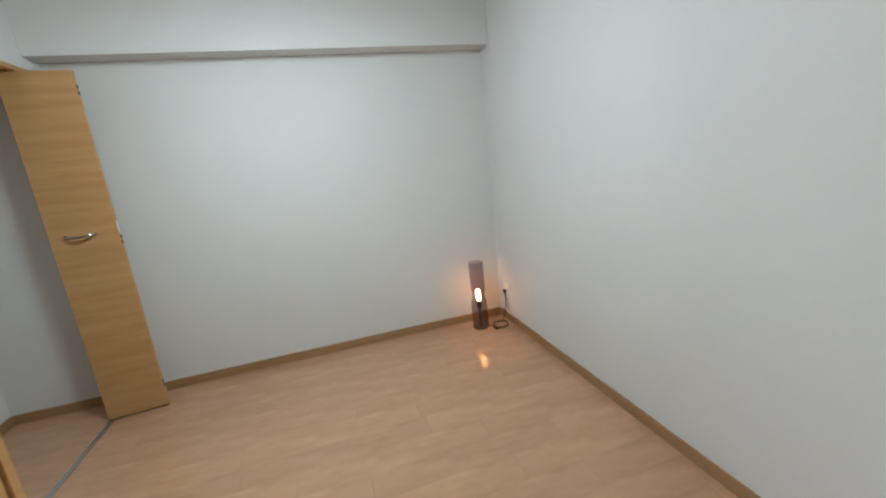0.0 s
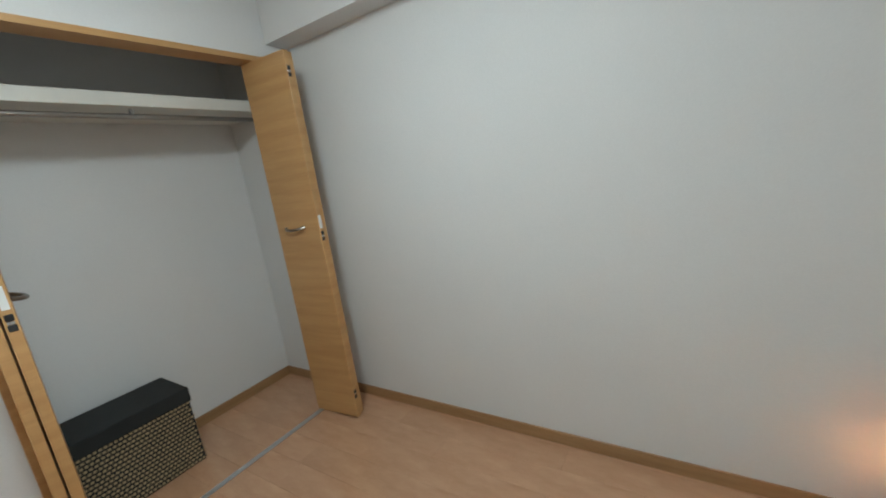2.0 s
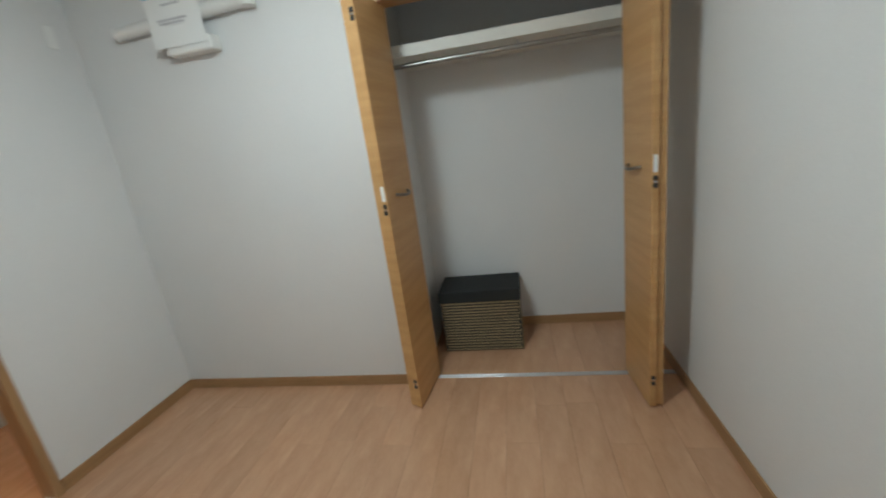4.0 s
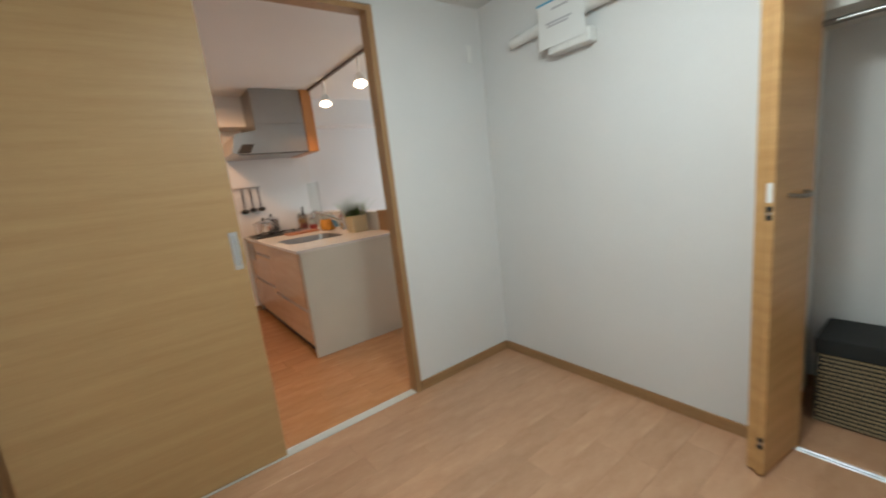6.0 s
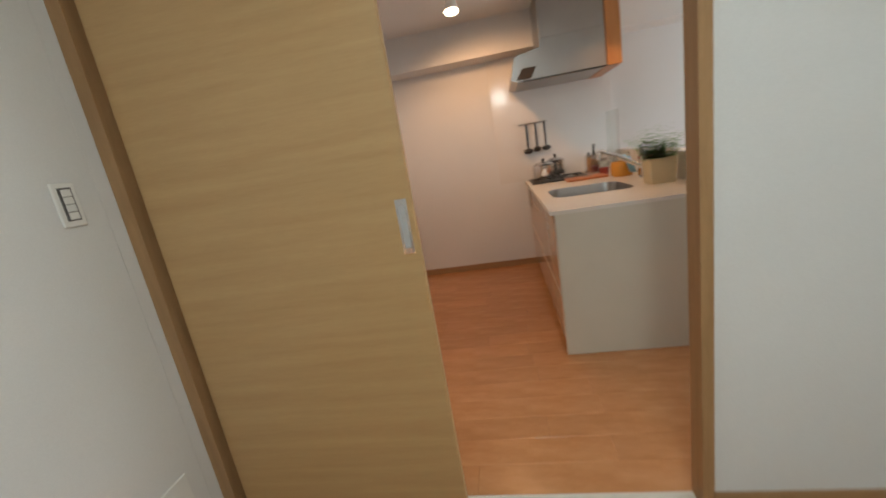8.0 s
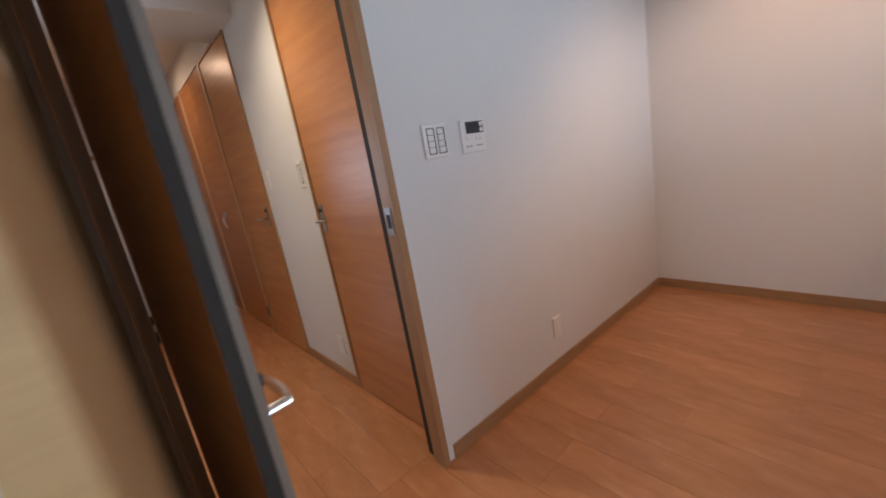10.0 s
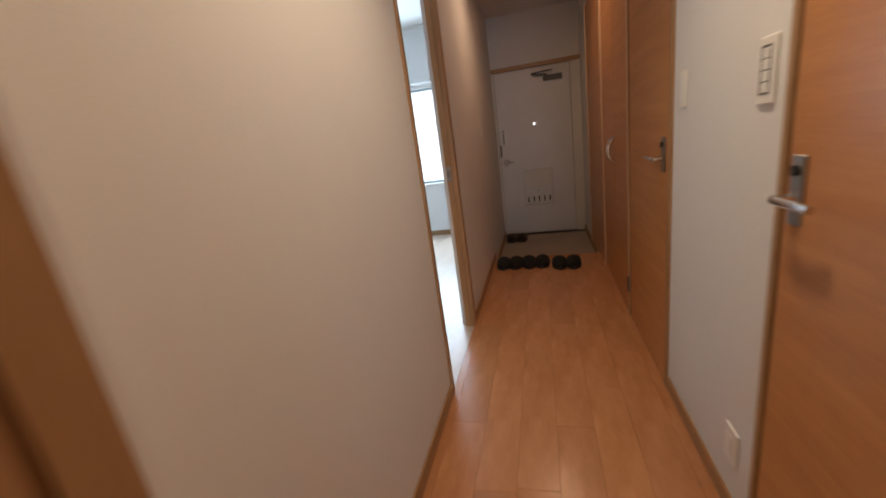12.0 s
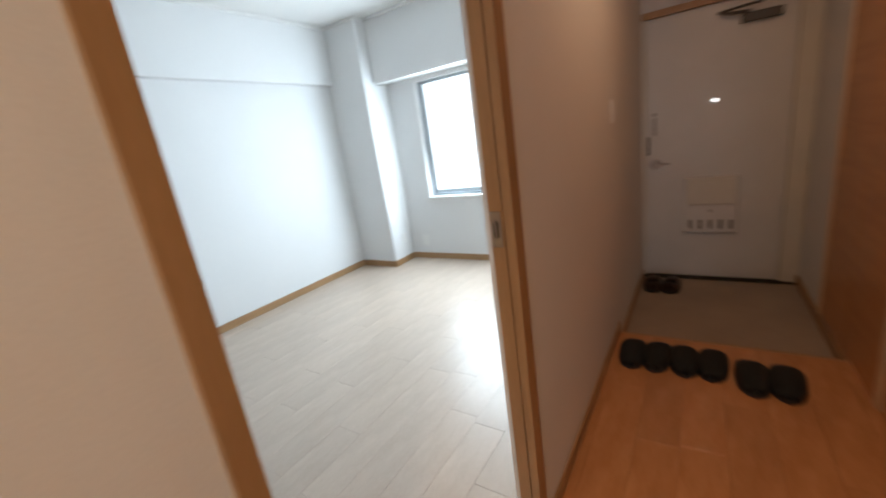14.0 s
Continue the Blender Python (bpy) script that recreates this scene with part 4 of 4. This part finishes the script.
def spot_lamp(x, y, z, tx, ty, stem):
    t = thing("spot_lamp", "white spot lamp with a lit face", "spot lamp", (x, y, z), "ceiling spots")
    axis = (Vector((tx, ty, -1))).normalized()
    p = Vector((x, y, z))
    part("stem", cyl(bmesh.new(), p + Vector((0, 0, stem)), p, 0.010, seg=10), WHITEP, t)
    part("housing", cyl(bmesh.new(), p - axis * 0.02, p + axis * 0.075, 0.034, 0.054, seg=24, caps=False), WHITEP, t, "", True)
    part("lit_face", cyl(bmesh.new(), p + axis * 0.068, p + axis * 0.073, 0.051, seg=24), SPOTGLOW, t, "glowing lamp face")
    return t


spot_lamp(-0.40, -1.75, 2.27, 0.25, 0.45, 0.16)
spot_lamp(-0.40, -0.95, 2.27, 0.25, 0.45, 0.16)
spot_lamp(0.85, -1.80, 2.38, 0.02, 0.25, 0.06)
ct_ = CT + 0.0006
ck = thing("gas_cooker", "black glass gas cooker in the worktop", "cooker", (-0.05, -2.5, CT))
box_part("top_plate", (-0.14, 0.37, -2.84, -2.36, CT, CT + 0.012), BLACK, ck, "", 0.004)
for x, y in ((0.00, -2.50), (0.24, -2.54), (0.12, -2.74)):
    b = part("burner", lathe(bmesh.new(), [(0.05, 0.012), (0.05, 0.022), (0.03, 0.026), (0.0, 0.026)], (x, y, CT)), STEEL, ck)
    for a in range(4):
        c, s = math.cos(a * math.pi / 2 + 0.4), math.sin(a * math.pi / 2 + 0.4)
        part("grate_arm", tube(bmesh.new(), [(x + c * 0.03, y + s * 0.03, CT + 0.034), (x + c * 0.10, y + s * 0.10, CT + 0.034), (x + c * 0.105, y + s * 0.105, CT + 0.012)], 0.005, 6), BLACK, b)


def pot(name, x, y, z, r, h, label):
    t = thing(name, label, "pot", (x, y, z), "pots on the cooker")
    part("body", lathe(bmesh.new(), [(0, 0), (r * 0.95, 0), (r, 0.01), (r, h), (r * 1.03, h + 0.004), (r * 0.97, h + 0.004)], (x, y, z)), CHROME, t, "", True)
    l = part("lid", lathe(bmesh.new(), [(r * 1.01, h + 0.005), (r * 0.7, h + 0.025), (0.0, h + 0.035)], (x, y, z)), CHROME, t, "", True)
    part("knob", lathe(bmesh.new(), [(0.006, h + 0.034), (0.016, h + 0.05), (0.010, h + 0.064), (0, h + 0.066)], (x, y, z)), BLACK, l, "", True)
    for s in (-1, 1):
        part("ear", tube(bmesh.new(), [(x - 0.03, y + s * r * 0.95, z + h * 0.75), (x - 0.025, y + s * (r + 0.03), z + h * 0.8), (x + 0.025, y + s * (r + 0.03), z + h * 0.8), (x + 0.03, y + s * r * 0.95, z + h * 0.75)], 0.005, 6), CHROME, t)
    return t


pot("saucepan", 0.24, -2.54, CT + 0.040, 0.10, 0.115, "steel saucepan with a lid on the cooker")
pot("saucepan", 0.10, -2.74, CT + 0.040, 0.085, 0.13, "tall steel saucepan with a lid on the cooker")
kb = thing("knife_block", "steel knife holder with black knives", "knife block", (-0.22, -2.62, CT))
bm = bmesh.new()
for b in ((-0.275, -0.165, -2.67, -2.664), (-0.275, -0.165, -2.576, -2.57), (-0.275, -0.269, -2.664, -2.576), (-0.171, -0.165, -2.664, -2.576)):
    bx(bm, *b, ct_, CT + 0.175)
bx(bm, -0.269, -0.171, -2.664, -2.576, ct_, CT + 0.02)
part("holder", bm, CHROME, kb, "bright steel holder")
for dx, dy, h, lean in ((0.0, 0.0, 0.275, 0.03), (0.028, 0.015, 0.205, 0.0), (-0.026, 0.01, 0.20, 0.0)):
    part("knife_handle", tube(bmesh.new(), [(-0.22 + dx, -2.62 + dy, CT + 0.03), (-0.22 + dx - lean * 0.5, -2.62 + dy, CT + h * 0.6), (-0.22 + dx - lean, -2.62 + dy, CT + h)], 0.011, 8), BLACK, kb, "", True)
bd = tagged(mesh_ob("chopping_board", bx(bmesh.new(), -0.25, 0.09, -2.345, -2.15, ct_, CT + 0.018, 0.004), BOARD), "reddish wooden chopping board lying on the worktop", "chopping board")
bw = thing("amber_jar", "round amber storage jar with a pale rim", "jar", (-0.335, -2.08, CT))
part("body", lathe(bmesh.new(), [(0, 0), (0.070, 0), (0.085, 0.02), (0.088, 0.08), (0.078, 0.12), (0, 0.12)], (-0.335, -2.08, ct_)), AMBER, bw, "", True)
part("neck", lathe(bmesh.new(), [(0.060, 0.121), (0.058, 0.165), (0.066, 0.185), (0.062, 0.187), (0.053, 0.165), (0.053, 0.121)], (-0.335, -2.08, ct_)), CLEAR, bw, "clear glass neck", True)
jr1 = thing("jar", "small glass jar with dark red contents", "jar", (-0.275, -2.41, CT))
part("body", lathe(bmesh.new(), [(0, 0), (0.040, 0), (0.043, 0.05), (0.042, 0.062), (0, 0.062)], (-0.275, -2.41, ct_)), RED, jr1, "", True)
part("glass", lathe(bmesh.new(), [(0.043, 0.063), (0.040, 0.10), (0.030, 0.12), (0.028, 0.12), (0.038, 0.10), (0.041, 0.063)], (-0.275, -2.41, ct_)), CLEAR, jr1, "clear glass", True)
part("lid", lathe(bmesh.new(), [(0.032, 0.121), (0.032, 0.145), (0, 0.147)], (-0.275, -2.41, ct_)), STEEL, jr1, "", True)
fc = thing("kitchen_tap", "chrome kitchen tap with a long raised spout", "tap", (-0.41, -1.80, CT))
TX, TY = -0.41, -1.80
part("foot", lathe(bmesh.new(), [(0, 0), (0.032, 0), (0.032, 0.008), (0.024, 0.014), (0, 0.014)], (TX, TY, ct_), 20), CHROME, fc, "", True)
part("body", cyl(bmesh.new(), (TX, TY, CT + 0.012), (TX, TY, CT + 0.20), 0.023, seg=18), CHROME, fc, "", True)
part("spout", tube(bmesh.new(), [(TX, TY, CT + 0.075), (TX + 0.10, TY - 0.02, CT + 0.14), (TX + 0.20, TY - 0.04, CT + 0.20), (TX + 0.28, TY - 0.055, CT + 0.235), (TX + 0.30, TY - 0.06, CT + 0.225), (TX + 0.303, TY - 0.06, CT + 0.17)], 0.018, 12), CHROME, fc, "", True)
part("lever", tube(bmesh.new(), [(TX, TY, CT + 0.20), (TX + 0.02, TY + 0.03, CT + 0.22), (TX + 0.05, TY + 0.09, CT + 0.215)], 0.010, 8), CHROME, fc, "", True)
bm = bmesh.new()
cols = []
for k in range(9):
    u = k / 8
    cols.append([bm.verts.new((-0.385 + 0.02 * math.sin(6 * u) + 0.05 * v, -1.985 + 0.055 * u, ct_ + 0.03 + 0.145 * (1 - 0.12 * u) * v + 0.006 * math.sin(9 * u) * v)) for v in (0, 0.33, 0.66, 1)])
for a, b in zip(cols, cols[1:]):
    for k in range(3):
        bm.faces.new((a[k], b[k], b[k + 1], a[k + 1]))
dc = tagged(mesh_ob("dish_cloth", bm, BLUE, True), "blue cloth hanging beside the amber jar", "cloth")
dc.modifiers.new("thickness", "SOLIDIFY").thickness = 0.006
bt = thing("glass_jar", "clear glass jar with orange contents and lid", "jar", (-0.455, -1.95, CT))
part("glass", lathe(bmesh.new(), [(0, 0), (0.05, 0), (0.053, 0.11), (0.045, 0.13), (0.043, 0.13), (0.050, 0.11), (0.048, 0.004), (0, 0.004)], (-0.455, -1.90, ct_)), CLEAR, bt, "", True)
part("contents", lathe(bmesh.new(), [(0, 0.006), (0.045, 0.006), (0.047, 0.09), (0, 0.095)], (-0.455, -1.90, ct_)), AMBER, bt, "orange contents", True)
part("lid", lathe(bmesh.new(), [(0.047, 0.131), (0.047, 0.155), (0, 0.158)], (-0.455, -1.90, ct_)), RED, bt, "", True)
ut = thing("utensil_rail", "steel rail with black kitchen utensils on the wall", "utensil rail", (0.2, LY0, 1.45))
part("bar", cyl(bmesh.new(), (0.13, LY0 + 0.03, 1.48), (0.41, LY0 + 0.03, 1.48), 0.006, seg=10), STEEL, ut)
for x in (0.14, 0.40):
    part("standoff", cyl(bmesh.new(), (x, LY0 + 0.005, 1.48), (x, LY0 + 0.03, 1.48), 0.006, seg=8), STEEL, ut)
for x, r, h in ((0.34, 0.050, 0.26), (0.25, 0.040, 0.25), (0.16, 0.046, 0.25)):
    u = part("utensil_handle", tube(bmesh.new(), [(x, LY0 + 0.035, 1.475), (x, LY0 + 0.037, 1.475 - h * 0.5), (x, LY0 + 0.037, 1.475 - h)], 0.008, 8), BLACK, ut)
    part("utensil_head", lathe(bmesh.new(), [(0, -0.02), (r * 0.7, -0.012), (r, 0.01), (r * 0.8, 0.03), (0, 0.035)], (x, LY0 + 0.045, 1.475 - h - 0.015), 14), BLACK, u, "", True)
pl_ = thing("potted_plant", "green fern in an ivory square pot", "potted plant", (-0.38, -1.42, CT))
PX, PY = -0.38, -1.42
bm = bmesh.new()
for i, (h, a) in enumerate(((0, 0.073), (0.165, 0.081), (0.165, 0.073), (0.13, 0.071))):
    ring = [bm.verts.new((PX + sx * a, PY + sy * a, ct_ + h)) for sx, sy in ((-1, -1), (1, -1), (1, 1), (-1, 1))]
    if i == 0:
        bm.faces.new(ring[::-1])
    else:
        for k in range(4):
            bm.faces.new((prev[k], prev[(k + 1) % 4], ring[(k + 1) % 4], ring[k]))
    prev = ring
part("pot", bm, POT, pl_, "ivory square pot")
box_part("soil", (PX - 0.070, PX + 0.070, PY - 0.070, PY + 0.070, CT + 0.12, CT + 0.135), SOIL, pl_, "", 0)
rng = random.Random(4)
bm = bmesh.new()
for i in range(140):
    a, lean, ln = rng.uniform(0, 6.28), rng.uniform(0.05, 0.80), rng.uniform(0.11, 0.26)
    base = Vector((PX + rng.uniform(-0.05, 0.05), PY + rng.uniform(-0.05, 0.05), CT + 0.135))
    side = Vector((-math.sin(a), math.cos(a), 0))
    for k in range(7):
        u = (k + 1) / 7
        p = base + Vector((math.cos(a) * ln * lean * u, math.sin(a) * ln * lean * u, ln * (u - 0.45 * lean * u * u)))
        for s in (-1, 1):
            l = 0.040 * (1.15 - u) + 0.008
            q = p + side * s * l + Vector((math.cos(a), math.sin(a), 0.2)) * l * 0.6
            w_ = Vector((math.cos(a), math.sin(a), 0)) * 0.011
            v = [bm.verts.new(c) for c in (p, (p + q) / 2 + w_, q, (p + q) / 2 - w_)]
            bm.faces.new(v)
part("foliage", bm, LEAF, pl_, "fine green fronds")


# ---------------- entrance things ----------------
def slipper(name, x, y, z, turn, m_top, m_sole, label, group, ln=0.285, open_back=True):
    """A shoe whose toe points along +x before the turn."""
    t = thing(name, label, "slipper" if open_back else "shoe", (0, 0, 0), group)

    def outline(u):
        return 0.058 * (0.80 + 0.25 * math.sin(math.pi * min(1, u * 1.1)) + 0.12 * u) * math.sqrt(max(0.0, 1 - max(0, (u - 0.72) / 0.28) ** 2.2)) * math.sqrt(max(0.0, 1 - max(0, (0.12 - u) / 0.14) ** 2))
    bm = bmesh.new()
    us = [i / 16 for i in range(17)]
    lo, hi = [], []
    for u in us:
        w = max(outline(u), 0.004)
        lo.append([bm.verts.new(((u - 0.5) * ln, s * w, 0.0)) for s in (-1, 1)])
        hi.append([bm.verts.new(((u - 0.5) * ln, s * w, 0.018)) for s in (-1, 1)])
    for i in range(16):
        bm.faces.new((lo[i][0], lo[i][1], lo[i + 1][1], lo[i + 1][0]))
        bm.faces.new((hi[i][0], hi[i + 1][0], hi[i + 1][1], hi[i][1]))
        for s in (0, 1):
            bm.faces.new((lo[i][s], lo[i + 1][s], hi[i + 1][s], hi[i][s]))
    bm.faces.new((lo[0][0], lo[0][1], hi[0][1], hi[0][0]))
    bm.faces.new((lo[-1][0], lo[-1][1], hi[-1][1], hi[-1][0]))
    sole = part("sole", bm, m_sole, t)
    bm = bmesh.new()
    rings = []
    start = 0.38 if open_back else 0.02
    for i in range(13):
        u = start + (0.985 - start) * i / 12
        w = max(outline(u), 0.006) * 1.03
        h = 0.062 * math.sqrt(max(0.03, 1 - max(0, (u - 0.45) / 0.56) ** 2.4)) * (1.0 if open_back else (0.95 if u > 0.4 else 1.05))
        rings.append([bm.verts.new(((u - 0.5) * ln, w * math.cos(a), 0.017 + h * max(0, math.sin(a)) ** 0.8)) for a in [math.pi * k / 10 for k in range(11)]])
    for a, b in zip(rings, rings[1:]):
        for k in range(10):
            if not open_back and a in rings[1:5] and 3 <= k <= 6:
                continue
            bm.faces.new((a[k], a[k + 1], b[k + 1], b[k]))
    up = part("upper", bm, m_top, t, "", True)
    mod = up.modifiers.new("thickness", "SOLIDIFY")
    mod.thickness = 0.005
    ins = part("insole", bx(bmesh.new(), -0.5 * ln + 0.02, 0.30 * ln, -0.033, 0.033, 0.018, 0.021), m_top, t)
    t.matrix_world = pose(x, y, z, 0, 0, turn)
    return t


for y, tr in ((0.145, 2), (0.03, -3), (-0.087, 4), (-0.205, -2)):
    slipper("slipper", 5.265, y, 0.0, 180 + tr, SHOE, SOLE, "black fabric slipper in a row before the step", "guest slippers")
for y, tr in ((-0.352, 2), (-0.472, -3)):
    slipper("slipper", 5.205, y, 0.0, 180 + tr, SHOE, SOLE, "black fabric slipper set apart before the step", "guest slippers")
for y, tr in ((0.155, 3), (0.030, -3)):
    slipper("shoe", 6.50, y, -0.10, tr, SHOEB, SOLE, "dark brown leather shoe on the entrance floor", "shoes", 0.27, False)
for x in (2.62, 4.95):
    el = thing("ceiling_downlight", "small round corridor downlight", "ceiling lamp", (x, -0.25, HH), "corridor downlights")
    part("ring", lathe(bmesh.new(), [(0.05, -0.001), (0.075, -0.001), (0.075, -0.012), (0.05, -0.006)], (x, -0.25, HH)), WHITEP, el, "", True)

# ---------------- floor boards ----------------
BOARD_MESH = {}


def plank_mesh(length, width, material):
    key = (round(length, 3), round(width, 3), material.name)
    if key not in BOARD_MESH:
        me = bpy.data.meshes.new("board")
        bm = bx(bmesh.new(), 0, length, 0, width, -0.0055, 0.0)
        top = [e for e in bm.edges if all(v.co.z > -0.001 for v in e.verts)]
        bmesh.ops.bevel(bm, geom=top, offset=0.0008, segments=1, affect="EDGES")
        bm.to_mesh(me)
        bm.free()
        me.materials.append(material)
        BOARD_MESH[key] = me
    return BOARD_MESH[key]


def planks(parent, x0, x1, y0, y1, material, width=0.15, length=0.91, seed=1):
    rng = random.Random(seed)
    y, row = y0, 0
    while y < y1 - 0.004:
        w = min(width, y1 - y) - 0.0007
        x = x0 - rng.choice((0.0, 0.30, 0.61)) - 0.02 * (row % 3)
        while x < x1 - 0.004:
            a, b = max(x, x0), min(x + length, x1)
            if b - a > 0.01:
                ob = new("plank", plank_mesh(b - a - 0.0007, w, material))
                ob.location = (a, y, 0)
                ob.parent = parent
            x += length
        y += width
        row += 1


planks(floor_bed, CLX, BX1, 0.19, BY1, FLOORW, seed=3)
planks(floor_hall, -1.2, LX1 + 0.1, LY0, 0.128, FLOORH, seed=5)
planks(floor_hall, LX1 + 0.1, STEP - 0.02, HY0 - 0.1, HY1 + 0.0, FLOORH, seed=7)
planks(floor_hall, LX0, -1.2, LY0, 0.105, FLOORH, 0.3, 1.82, seed=8)
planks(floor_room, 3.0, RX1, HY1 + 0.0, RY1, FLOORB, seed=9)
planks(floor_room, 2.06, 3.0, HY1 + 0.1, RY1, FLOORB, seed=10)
